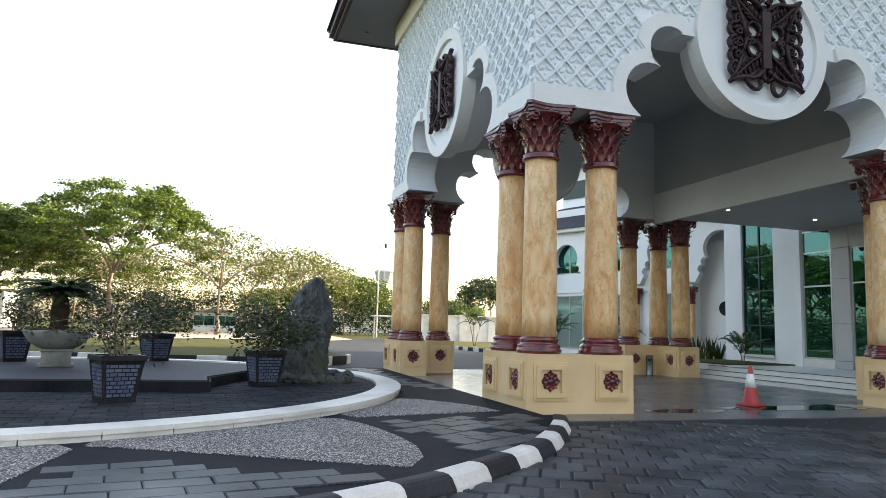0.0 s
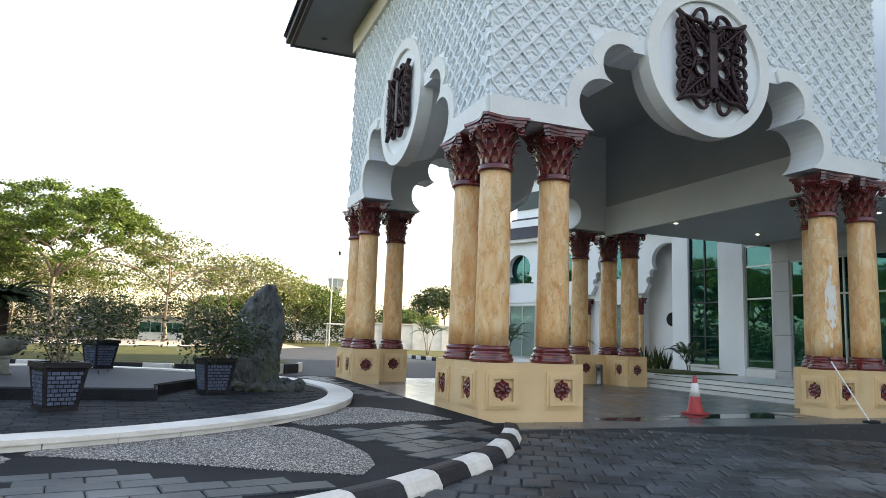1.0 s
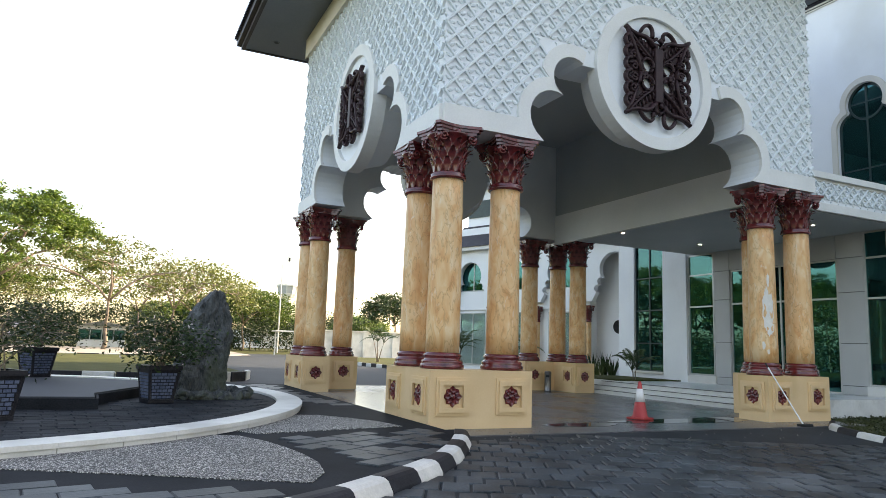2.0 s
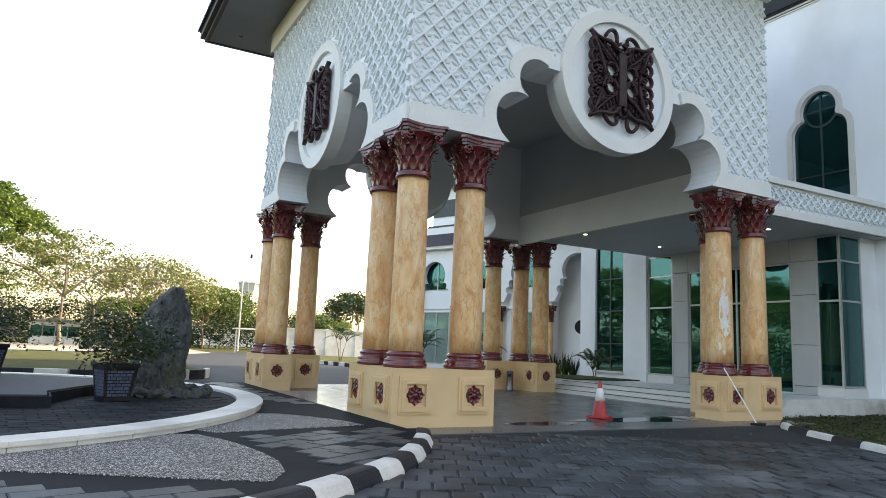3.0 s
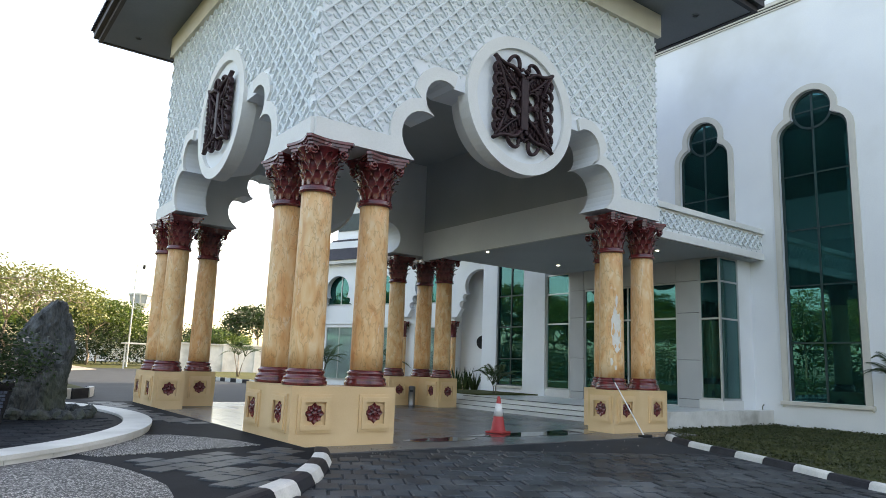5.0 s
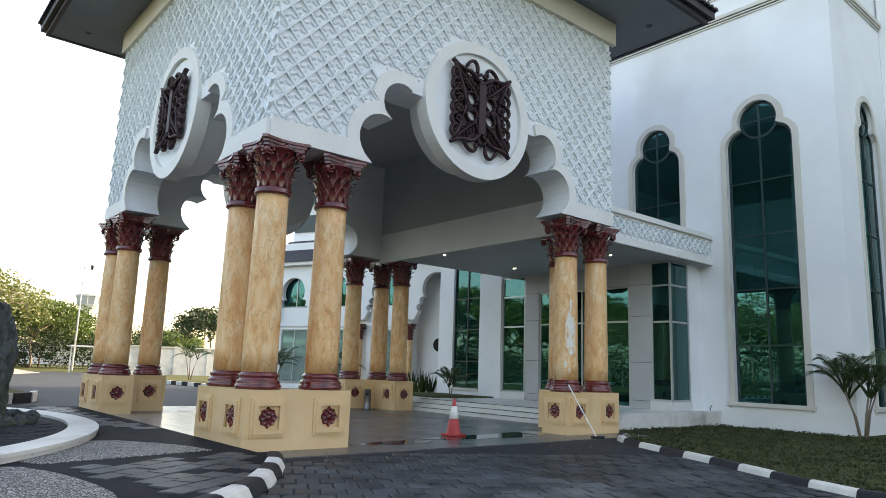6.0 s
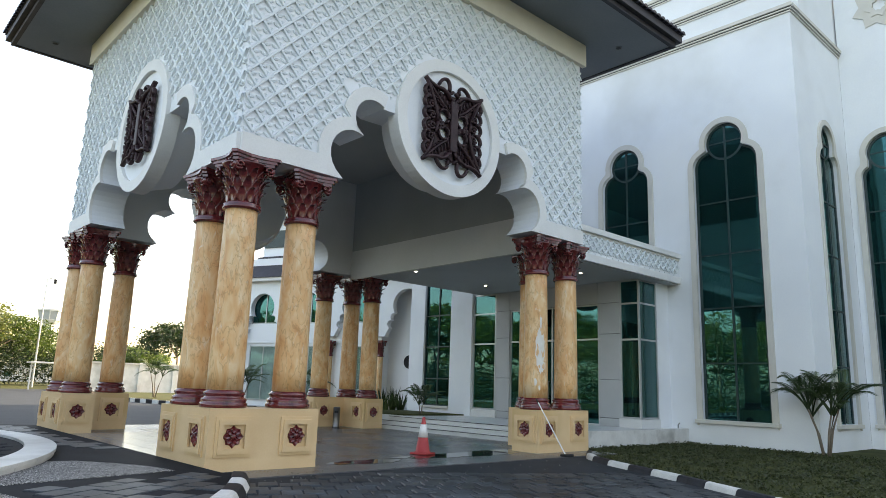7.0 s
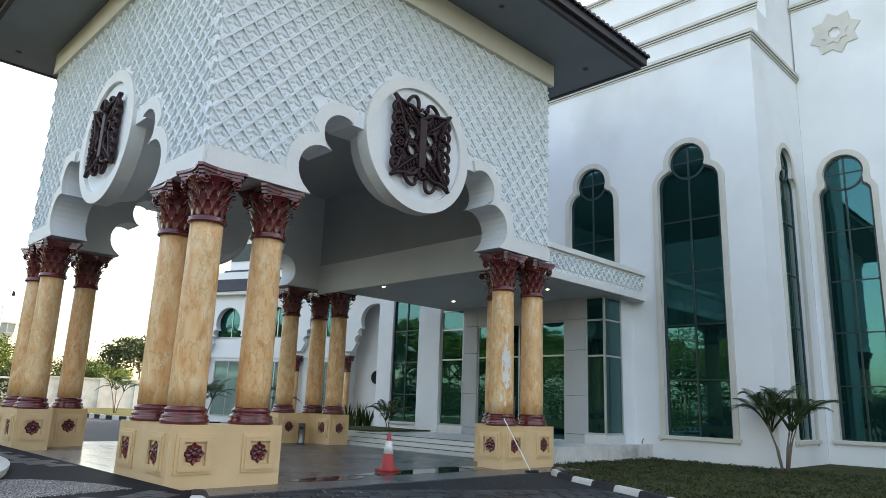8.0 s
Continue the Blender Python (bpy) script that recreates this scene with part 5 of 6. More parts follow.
def palm(seed, stems, height, length, count, label, group="garden palms", mat=None):
    rng = np.random.default_rng(seed)
    t = thing("palm", label, "palm", group=group)
    for s in range(stems):
        a = 2 * math.pi * s / stems + rng.uniform(-0.4, 0.4)
        top = Vector((math.cos(a) * 0.3 * height, math.sin(a) * 0.3 * height, height * rng.uniform(0.75, 1.0)))
        part("stem", tube(bmesh.new(), [(0.06 * math.cos(a), 0.06 * math.sin(a), -0.15), tuple(top * 0.5 + Vector((0, 0, 0.05))), tuple(top)], 0.022 + 0.01 * height, 7, 0.7), M_BARK, t, "", True)
        n = count // stems
        for k in range(n):
            b = 2 * math.pi * k / n + rng.uniform(-0.3, 0.3)
            up = rng.uniform(0.35, 2.2)
            bm = bmesh.new()
            frond(bm, top, (math.cos(b), math.sin(b), up), length * rng.uniform(0.8, 1.1), rng.uniform(0.55, 0.9), 34, length * 0.19, 0.4, 0.15, 0.035, 0.3)
            part("frond", bm, mat or M_FROND, t)
    return t


def shrub(seed, height, spread, leaves, size, mat, label, name="shrub", flowers=0, z0=0.0):
    rng = np.random.default_rng(seed)
    t = thing(name, label, "shrub")
    tips = []
    for k in range(11):
        bm = bmesh.new()
        a = rng.uniform(0, 6.28)
        p = Vector((rng.normal(0, 0.06), rng.normal(0, 0.06), z0))
        d = Vector((math.cos(a) * rng.uniform(0.1, 0.75), math.sin(a) * rng.uniform(0.1, 0.75), 1)).normalized()
        pts = [p]
        for i in range(5):
            d = (d + Vector(rng.normal(0, 0.18, 3))).normalized()
            p = p + d * height * rng.uniform(0.8, 1.1) / 5
            pts.append(p)
        tube(bm, pts, 0.014, 4, 0.4)
        for i in (2, 3, 4, 5):
            for _ in range(2):
                e = pts[i] + Vector((rng.normal(0, spread), rng.normal(0, spread), rng.normal(0, 0.1)))
                tube(bm, [pts[i], pts[i].lerp(e, 0.5) + Vector((0, 0, 0.03)), e], 0.006, 3, 0.5)
                tips.append(tuple(e))
        part("stem", bm, M_BARK, t)
    tagged(leaf_object("foliage", tips, rng, leaves, spread * 0.55, size, mat, t, 0.7), kind="stuff")
    if flowers:
        tagged(leaf_object("blossom", tips, rng, flowers, spread * 0.5, size * 0.8, M_PETAL, t, 0.7, "small pale pink flowers"), kind="stuff")
    return t


M_PETAL = foliage("pale_petal", (0.55, 0.45, 0.45), (0.75, 0.68, 0.66))

# ---------------------------------------------------------------- in the ring: pots, stone bowl, rock
def pot(label):
    """A square tapered pot with brick-patterned sides and a thick rim."""
    t = thing("flower_pot", label, "pot", group="brick patterned pots")
    bm = bmesh.new()
    b0, b1, h = 0.22, 0.295, 0.64
    lo = [bm.verts.new((x * b0, y * b0, 0.03)) for x, y in ((-1, -1), (1, -1), (1, 1), (-1, 1))]
    hi = [bm.verts.new((x * b1, y * b1, h)) for x, y in ((-1, -1), (1, -1), (1, 1), (-1, 1))]
    bm.faces.new(lo[::-1])
    bm.faces.new(hi)
    for i in range(4):
        bm.faces.new((lo[i], lo[(i + 1) % 4], hi[(i + 1) % 4], hi[i]))
    part("body", bm, M_POT, t)
    o, i_ = [(-0.335, -0.335), (0.335, -0.335), (0.335, 0.335), (-0.335, 0.335)], [(-0.28, -0.28), (0.28, -0.28), (0.28, 0.28), (-0.28, 0.28)]
    part("rim", strip(bmesh.new(), i_, o, h, h + 0.08, True), M_POT, t, "thick black rim")
    part("soil", boxed(-0.28, -0.28, h, 0.28, 0.28, h + 0.05), M_SOIL, t)
    o2, i2 = [(-0.245, -0.245), (0.245, -0.245), (0.245, 0.245), (-0.245, 0.245)], [(-0.15, -0.15), (0.15, -0.15), (0.15, 0.15), (-0.15, 0.15)]
    part("foot", strip(bmesh.new(), i2, o2, 0.0, 0.07, True), M_POT, t)
    for k in range(4):
        m = Matrix.Rotation(radians(90 * k), 4, "Z")
        bm = tube(bmesh.new(), [(b0, -b0, 0.05), (b1, -b1, h)], 0.026, 6)
        bmesh.ops.transform(bm, matrix=m, verts=bm.verts)
        part("corner_post", bm, M_POT, t)
        for row in range(8):
            z = 0.115 + 0.063 * row
            y = -(b0 + (b1 - b0) * (z - 0.03) / (h - 0.03))
            half = -y - 0.04
            n = 4
            for c in range(n + row % 2):
                w = 2 * half / n
                x0 = -half + w * c - (w / 2 if row % 2 else 0)
                x1 = min(half, x0 + w - 0.016)
                x0 = max(-half, x0)
                if x1 - x0 < 0.03:
                    continue
                bm = bmesh.new()
                box(bm, x0, y - 0.010, z - 0.023, x1, y + 0.02, z + 0.023)
                bmesh.ops.transform(bm, matrix=m, verts=bm.verts)
                part("brick", bm, M_POTBRICK, t)
    return t


pot0 = pot("square black pot with blue-grey brick pattern holding a shrub")
POTS = ((-6.66, 0.72, 0.18, 26, 1.0), (-4.25, 3.65, 0.18, 18, 0.98), (-6.78, 8.5, 0.39, 38, 1.0), (-9.85, 7.6, 0.39, 30, 1.0))
for i, (x, y, z, rot, s) in enumerate(POTS):
    m = pose(x, y, z, 0, 0, rot)
    if i == 0:
        pot0.matrix_basis = m
    else:
        copy_thing(pot0, m)
    sh = shrub(40 + i, (1.0, 0.95, 1.1, 0.9)[i], (0.24, 0.32, 0.34, 0.24)[i], (800, 2600, 2000, 700)[i], (0.04, 0.045, 0.05, 0.045)[i], M_LEAF_DARK, "leafy flowering shrub growing in a black pot", flowers=(40, 90, 20, 20)[i])
    sh.matrix_basis = pose(x, y, z + 0.64)

bowl = thing("stone_bowl", "wide grey concrete planter bowl on a round pedestal", "planter")
part("plinth", boxed(-0.36, -0.36, 0.06, 0.36, 0.36, 0.42, 0.03), M_CONCRETE, bowl, "square weathered plinth")
part("base_slab", boxed(-0.43, -0.43, 0.0, 0.43, 0.43, 0.08, 0.02), M_CONCRETE, bowl)
part("neck_slab", boxed(-0.40, -0.40, 0.40, 0.40, 0.40, 0.48, 0.03), M_CONCRETE, bowl)
part("bowl", lathe(bmesh.new(), [(0.34, 0.46), (0.52, 0.52), (0.70, 0.66), (0.80, 0.82), (0.845, 0.91), (0.845, 0.96), (0.80, 0.96), (0.74, 0.88)], 40), M_CONCRETE, bowl, "weathered shallow bowl", True)
bowl.matrix_basis = pose(-8.55, 5.8, 0.39, 0, 0, 12) @ Matrix.Diagonal((0.8, 0.8, 0.82, 1))
cycad = thing("cycad", "dark cycad with a thick trunk growing in the bowl", "plant")
part("trunk", lathe(bmesh.new(), [(0.20, -0.1), (0.24, 0.05), (0.21, 0.3), (0.23, 0.55), (0.19, 0.85), (0.1, 0.95)], 14), M_BARK_DARK, cycad, "", True)
rng = np.random.default_rng(5)
for k in range(46):
    a, up = 2.4 * k, 0.1 + 0.9 * (k / 46)
    bm = bmesh.new()
    frond(bm, (0, 0, 0.9), (math.cos(a), math.sin(a), up), 1.35 * rng.uniform(0.85, 1.1), 0.45 + 0.25 * rng.random(), 30, 0.24, 0.2, 0.1)
    part("frond", bm, M_LEAF_DARK, cycad)
grass_tuft = leaf_object("bowl_grass", [(0.5 * math.cos(a), 0.5 * math.sin(a), 0.04) for a in range(12)] + [(0, 0, 0.04)], rng, 900, 0.2, 0.06, M_BLADE, cycad, 0.1)
cycad.matrix_basis = pose(-8.55, 5.8, 1.13) @ Matrix.Diagonal((0.84, 0.84, 0.84, 1))

# tall rock with a rubble foot
bm = bmesh.new()
bmesh.ops.create_cube(bm, size=2.0)
bmesh.ops.subdivide_edges(bm, edges=bm.edges[:], cuts=26, use_grid_fill=True)
for v in bm.verts:
    x, y, z = v.co
    f = (z + 1) / 2
    # slab-sided stone with a slanting left shoulder and a blunt peak on the right
    round_ = 1 - 0.16 * (abs(x) * abs(y)) ** 2
    px, py = x * 0.65 * round_, y * 0.48 * round_
    top = 2.42 - 1.0 * max(0.0, 0.12 - px) ** 0.95 - 2.2 * max(0.0, px - 0.34)
    pz = f * top
    px = px * (1 - 0.10 * f) + 0.03 * f
    py = py * (1 - 0.45 * f * f)
    n = 0.10 * noise.noise((px * 2.2, py * 2.2, pz * 0.9)) + 0.06 * noise.noise((px * 6, py * 6, pz * 2.2)) + 0.045 * noise.noise((px * 12, py * 12, pz * 8)) + 0.02 * noise.noise((px * 26, py * 26, pz * 20))
    d = Vector((x, y, 0.6 * max(0, z))).normalized()
    v.co = Vector((px, py, pz)) + d * n * 1.3
rock = link("standing_rock", bm, M_ROCK, smooth=False)
tagged(rock, "tall grey lichened standing stone with a slanting top", "rock")
rock.matrix_basis = pose(-3.3, 5.05, 0.2, 0, 0, 12) @ Matrix.Diagonal((0.93, 0.93, 0.97, 1))
rub = thing("rubble_foot", "ring of small dark rubble stones at the rock's foot", "rocks")
for k in range(46):
    a = 2 * math.pi * k / 46
    bm = bmesh.new()
    bmesh.ops.create_icosphere(bm, subdivisions=2, radius=1.0)
    s = rng.uniform(0.10, 0.17)
    for v in bm.verts:
        v.co = Vector((v.co.x * s * 1.3, v.co.y * s, v.co.z * s * 0.9)) * (1 + 0.5 * noise.noise(v.co * 1.5 + Vector((k, 0, 0))))
    st = part("stone", bm, M_ROCK, rub)
    rr = rng.uniform(0.78, 1.02)
    st.matrix_basis = pose(rr * 1.05 * math.cos(a), rr * math.sin(a), rng.uniform(0.03, 0.13), 0, 0, math.degrees(a) + 90)
rub.matrix_basis = pose(-3.15, 5.05, 0.18) @ Matrix.Diagonal((0.9, 0.9, 0.9, 1))

# ---------------------------------------------------------------- small things at the porch
cone = thing("traffic_cone", "faded red traffic cone with a white band and square foot", "traffic cone")
part("foot", boxed(-0.22, -0.22, 0.0, 0.22, 0.22, 0.045, 0.015), M_ORANGE, cone, "square red foot")
part("body", lathe(bmesh.new(), [(0.19, 0.04), (0.185, 0.06), (0.165, 0.075), (0.062, 0.66), (0.034, 0.82), (0.022, 0.835)], 28), M_ORANGE, cone, "", True)
part("band", lathe(bmesh.new(), [(0.112, 0.38), (0.1165, 0.38), (0.0675, 0.67), (0.058, 0.67)], 28), M_REFLECT, cone, "dirty white reflective band", True)
cone.matrix_basis = pose(5.68, 1.0, 0.006, 0, 0, 20)
broom = thing("broom", "long white broom handle leaning on a pedestal", "broom")
part("handle", tube(bmesh.new(), [(8.75, -0.75, 0.04), (8.55, -0.02, 1.30)], 0.016, 8), M_REFLECT, broom)
part("grip", tube(bmesh.new(), [(8.56, -0.05, 1.24), (8.54, 0.0, 1.34)], 0.02, 8), M_RUBBER, broom, "black grip")
part("head", box(bmesh.new(), 8.6, -0.86, -0.012, 8.95, -0.70, 0.05, 0.015), M_RUBBER, broom, "dark brush head")
bin_ = thing("litter_bin", "slim brushed steel litter bin by a pedestal", "bin")
part("body", lathe(bmesh.new(), [(0.13, 0.0), (0.13, 0.03), (0.125, 0.04), (0.125, 0.62), (0.13, 0.63), (0.13, 0.66)], 24), M_STEEL, bin_, "", True)
part("top", lathe(bmesh.new(), [(0.128, 0.662), (0.12, 0.70), (0.08, 0.72)], 24), M_STEEL, bin_, "", True)
part("slot", boxed(-0.06, -0.132, 0.5, 0.06, -0.12, 0.58), M_RUBBER, bin_, "dark opening")
bin_.matrix_basis = pose(9.35, 10.0, 0.0, 0, 0, -40)

pipe = thing("standpipe", "short grey garden tap pipe by the wall", "pipe")
part("pipe", tube(bmesh.new(), [(0, 0, -0.1), (0, 0, 0.55), (-0.06, 0, 0.62)], 0.022, 8), M_CONCRETE, pipe)
part("box", boxed(0.2, -0.1, -0.05, 0.35, 0.05, 0.2, 0.01), M_CONCRETE, pipe)
pipe.matrix_basis = pose(17.3, 0.95, 0.0, 0, 0, 90)

# palms and plants near the building
palm(3, 5, 1.4, 1.75, 35, "small feathery palm on the lawn by the corner").matrix_basis = pose(16.8, -3.9, -0.03)
palm(7, 2, 0.45, 1.2, 18, "young palm in the planting strip").matrix_basis = pose(13.3, 9.9, 0.47)
palm(8, 3, 1.3, 1.6, 24, "bushy palm beside the wing").matrix_basis = pose(11.0, 21.0, 0.1)
palm(9, 2, 1.6, 1.4, 18, "bushy palm beside the wing").matrix_basis = pose(13.4, 18.5, 0.1)
palm(10, 3, 1.9, 1.8, 27, "slender palm on the back lawn").matrix_basis = pose(14.2, 41.0, 0.12)
palm(11, 2, 2.0, 1.6, 18, "slender palm on the back lawn").matrix_basis = pose(17.2, 38.0, 0.12)
palm(12, 1, 1.8, 1.2, 9, "slender palm on the back lawn").matrix_basis = pose(10.9, 55.0, 0.12)


def spiky(seed, height, count):
    """A clump of upright pointed leaves."""
    rng = np.random.default_rng(seed)
    t = thing("spiky_plant", "low clump of pointed dark green leaves by the wing", "plant", group="wing bed plants")
    for _ in range(count):
        b, lean, h = rng.uniform(0, 6.28), rng.uniform(0.05, 0.55), height * rng.uniform(0.6, 1.1)
        o = Vector((math.cos(b), math.sin(b), 0))
        s = Vector((-math.sin(b), math.cos(b), 0)) * 0.045
        p0 = o * rng.uniform(0, 0.12)
        p1, p2 = p0 + o * lean * h * 0.4 + Vector((0, 0, h * 0.55)), p0 + o * lean * h + Vector((0, 0, h))
        bm = bmesh.new()
        v = [bm.verts.new(q) for q in (p0 - s * 0.6 - Vector((0, 0, 0.05)), p0 + s * 0.6 - Vector((0, 0, 0.05)), p1 + s, p2, p1 - s)]
        bm.faces.new((v[0], v[1], v[2], v[4]))
        bm.faces.new((v[4], v[2], v[3]))
        part("leaf", bm, M_FROND, t)
    return t


for i, (x, y, h) in enumerate(((14.0, 15.5, 0.95), (14.6, 14.7, 0.85), (12.4, 19.4, 0.8), (15.1, 14.4, 0.9), (16.8, 16.95, 1.3), (17.02, 16.39, 1.35), (17.2, 15.95, 1.2), (13.2, 17.4, 0.9))):
    spiky(60 + i, h, 26).matrix_basis = pose(x, y, 0.1)

# ---------------------------------------------------------------- trees
T1 = tree(7, 19.8, 12.8, M_LEAF, 36000, 0.23, 0.15, 0.58, sprays=330, deep=0.27)
T1.matrix_basis = pose(-17.8, 79, 0, 0, 0, -105) @ Matrix.Diagonal((0.98, 0.98, 0.92, 1))
T2 = tree(46, 12.6, 9.5, M_LEAF_DRY, 2300, 0.2, 0.18, 0.6, "half bare spreading tree with pale limbs and yellow leaves")
T2.matrix_basis = pose(-6.0, 72, 0, 0, 0, -165)
T3 = tree(50, 11.6, 8.5, M_LEAF_DRY, 4600, 0.2, 0.12, 0.7, deep=0.26, sprays=340, label= "dense low branched tree with yellow green leaves")
T3.matrix_basis = pose(4.5, 84, 0, 0, 0, -120)
T4 = tree(42, 9.5, 8.0, M_LEAF, 14000, 0.22, 0.2, 0.7, "low spreading green tree beside the far road")
T4.matrix_basis = pose(13.0, 98, 0, 0, 0, -150)
T5 = tree(61, 8.6, 4.6, M_LEAF_DARK, 5200, 0.22, 0.3, 0.6, "dark rounded tree behind the boundary wall")
T5.matrix_basis = pose(29.0, 75, 0, 0, 0, 40)
for src, x, y, rot, s in ((T1, -32, 84, 140, 0.75), (T1, -41, 74, 140, 0.8), (T1, -47, 70, 250, 0.72), (T2, 1.5, 80, 300, 0.95), (T3, -22, 112, 10, 1.0), (T3, -26, 100, 200, 1.2), (T4, 19, 125, 120, 0.8), (T4, 5, 130, 20, 0.9), (T2, -2, 104, 150, 1.0), (T4, 30, 92, 100, 0.55), (T4, 42, 130, 10, 0.8), (T4, 30, 150, 10, 0.8), (T1, -40, 112, 90, 1.0), (T3, -18, 118, 90, 1.2),
                          (T1, -36, -2, 30, 0.55), (T1, -34, -22, 120, 0.6), (T3, -27, -12, 210, 0.9), (T1, -30, -40, 300, 0.8), (T3, -18, -44, 30, 1.0), (T1, -2, -52, 80, 0.8), (T3, 16, -48, 140, 1.0), (T1, -44, 20, 140, 0.55), (T1, -42, 33, 10, 0.55), (T3, -38, 41, 70, 0.8), (T1, -46, 50, 200, 0.6), (T1, -44, 64, 310, 0.65), (T1, -54, 42, 100, 0.7), (T1, -56, 26, 100, 0.65), (T3, -38, 26, 50, 1.0), (T1, -58, 62, 100, 0.8)):
    copy_thing(src, pose(x, y, 0, 0, 0, rot)).scale = (s, s, s)
rng = np.random.default_rng(77)
hedge = thing("far_shrubs", "dark shrubs massed under the far trees", "shrubs", kind="stuff")
leaf_object("leaves", [(x, 108 + rng.uniform(-6, 6), rng.uniform(0.2, 6.0)) for x in np.linspace(-85, 34, 420)], rng, 56000, 1.0, 0.22, M_LEAF_DARK, hedge, 0.7)
hedge2 = thing("west_shrubs", "dense dark shrubs under the trees west of the plaza", "shrubs", kind="stuff")
leaf_object("leaves", [(-41 + rng.uniform(-4, 4), y, rng.uniform(0.2, 4.5)) for y in np.linspace(0, 75, 200)], rng, 26000, 0.9, 0.21, M_LEAF_DARK, hedge2, 0.8)

# ---------------------------------------------------------------- far buildings, tower, lamp, wing
tagged(link("boundary_wall", boxed(12.6, 60, -0.1, 60, 60.25, 2.75), M_COPING), "long white boundary wall", "wall", "", "structure")
for i in range(9):
    tagged(link("wall_pier", boxed(12.6 + 3.4 * i, 59.85, -0.1, 12.95 + 3.4 * i, 60, 2.95), M_COPING), "white pier of the boundary wall", "pier", "boundary wall piers", "structure")
tagged(link("wall_cap", boxed(12.5, 59.8, 2.75, 60, 60.35, 2.9), M_SURROUND), "flat cap of the boundary wall", "wall", "", "structure")


def house(x0, y0, x1, y1, h, label, n):
    t = thing("house", label, "building")
    part("wall", boxed(x0, y0, -0.1, x1, y1, h), M_WHITE, t)
    bm = bmesh.new()
    xm, o = (x0 + x1) / 2, 0.6
    a = [bm.verts.new(v) for v in ((x0 - o, y0 - o, h), (xm, y0 - o, h + 0.7), (x1 + o, y0 - o, h), (x0 - o, y1 + o, h), (xm, y1 + o, h + 0.7), (x1 + o, y1 + o, h))]
    for q in ((0, 2, 1), (3, 4, 5), (0, 1, 4, 3), (1, 2, 5, 4), (0, 3, 5, 2)):
        bm.faces.new([a[i] for i in q])
    part("roof", bm, M_CONCRETE, t, "pale grey roof")
    for i in range(n):
        cx = x0 + (x1 - x0) * (i + 0.5) / n
        w = part("window", boxed(cx - 0.7, y0 - 0.06, 0.9, cx + 0.7, y0 - 0.004, 2.3), M_FRAME, t)
        part("pane", boxed(cx - 0.6, y0 - 0.075, 1.0, cx + 0.6, y0 - 0.062, 2.2), M_GLASS, w)
    return t


house(-46, 96, -34, 104, 5.0, "white house under the trees", 3)
house(-9.5, 97, -3.5, 101, 2.8, "low white building with dark windows", 4)
house(18, 150, 46, 160, 4.0, "low pale building far down the road", 6)
tower = thing("control_tower", "far pale control tower with a glazed cab", "tower")
part("shaft", lathe(bmesh.new(), [(2.2, -0.2), (2.0, 18.5)], 8), M_COPING, tower)
part("cab", lathe(bmesh.new(), [(2.6, 18.5), (3.3, 19.6), (3.9, 22.4), (4.0, 22.5)], 10), M_CLAD, tower, "glazed cab")
for k in range(10):
    a = 2 * math.pi * k / 10
    part("mullion", tube(bmesh.new(), [(3.35 * math.cos(a), 3.35 * math.sin(a), 19.6), (3.98 * math.cos(a), 3.98 * math.sin(a), 22.5)], 0.14, 4), M_COPING, tower)
part("roof", lathe(bmesh.new(), [(4.3, 22.5), (4.3, 23.1), (1.0, 23.4)], 10), M_COPING, tower)
part("band", lathe(bmesh.new(), [(2.65, 18.4), (3.4, 19.55), (3.42, 19.7), (3.3, 19.7)], 10), M_COPING, tower)
tower.matrix_basis = pose(53.7, 250, 0)
lamp = thing("street_lamp", "tall grey street lamp with a short arm", "street lamp")
part("pole", tube(bmesh.new(), [(0, 0, -0.1), (0, 0, 6), (0, 0, 13.3)], 0.14, 8, 0.5), M_ALU, lamp)
part("arm", tube(bmesh.new(), [(0, 0, 13.2), (0.3, 0, 13.4), (0.9, 0, 13.35)], 0.05, 6), M_ALU, lamp)
part("head", boxed(0.75, -0.12, 12.75, 1.05, 0.12, 13.32, 0.03), M_RUBBER, lamp, "dark hanging lamp head")
lamp.matrix_basis = pose(15.6, 85, 0)
shelter = thing("shelter", "small flat roofed shelter by the far road", "shelter")
part("roof", boxed(-1.6, -1, 2.6, 1.6, 1, 2.75, 0.02), M_COPING, shelter)
for x in (-1.4, 1.3):
    part("post", boxed(x, -0.1, -0.1, x + 0.12, 0.1, 2.6), M_COPING, shelter)
shelter.matrix_basis = pose(13.0, 68, 0)

# the wing: an arcade in front of a two storey wall, turned off the main axes
WO = Matrix.Translation((17.6, 16.3, 0)) @ Matrix.Rotation(math.atan2(0.928, -0.371) + math.pi, 4, "Z")
# s runs from far (negative) to near; depth runs away from the drive
def bay_outline(half, z1):
    lob = arc(-0.98, 4.75, 0.2, 250, 80, 6)
    lob2 = arc(-0.80, 5.12, 0.2, 220, 60, 6)
    circ = arc(0, 5.75, 0.86, 207, 90, 12)
    left = [(-half, 4.1), (-half + 0.3, 4.1), (-1.05, 4.55)] + lob + lob2 + circ
    return left + [(-x, z) for x, z in reversed(left[:-1])] + [(half, z1), (-half, z1)]
wing_wall = thing("wing_arcade", "white arcade with keyhole arches on slim columns", "arcade", kind="structure")
arch_src = None
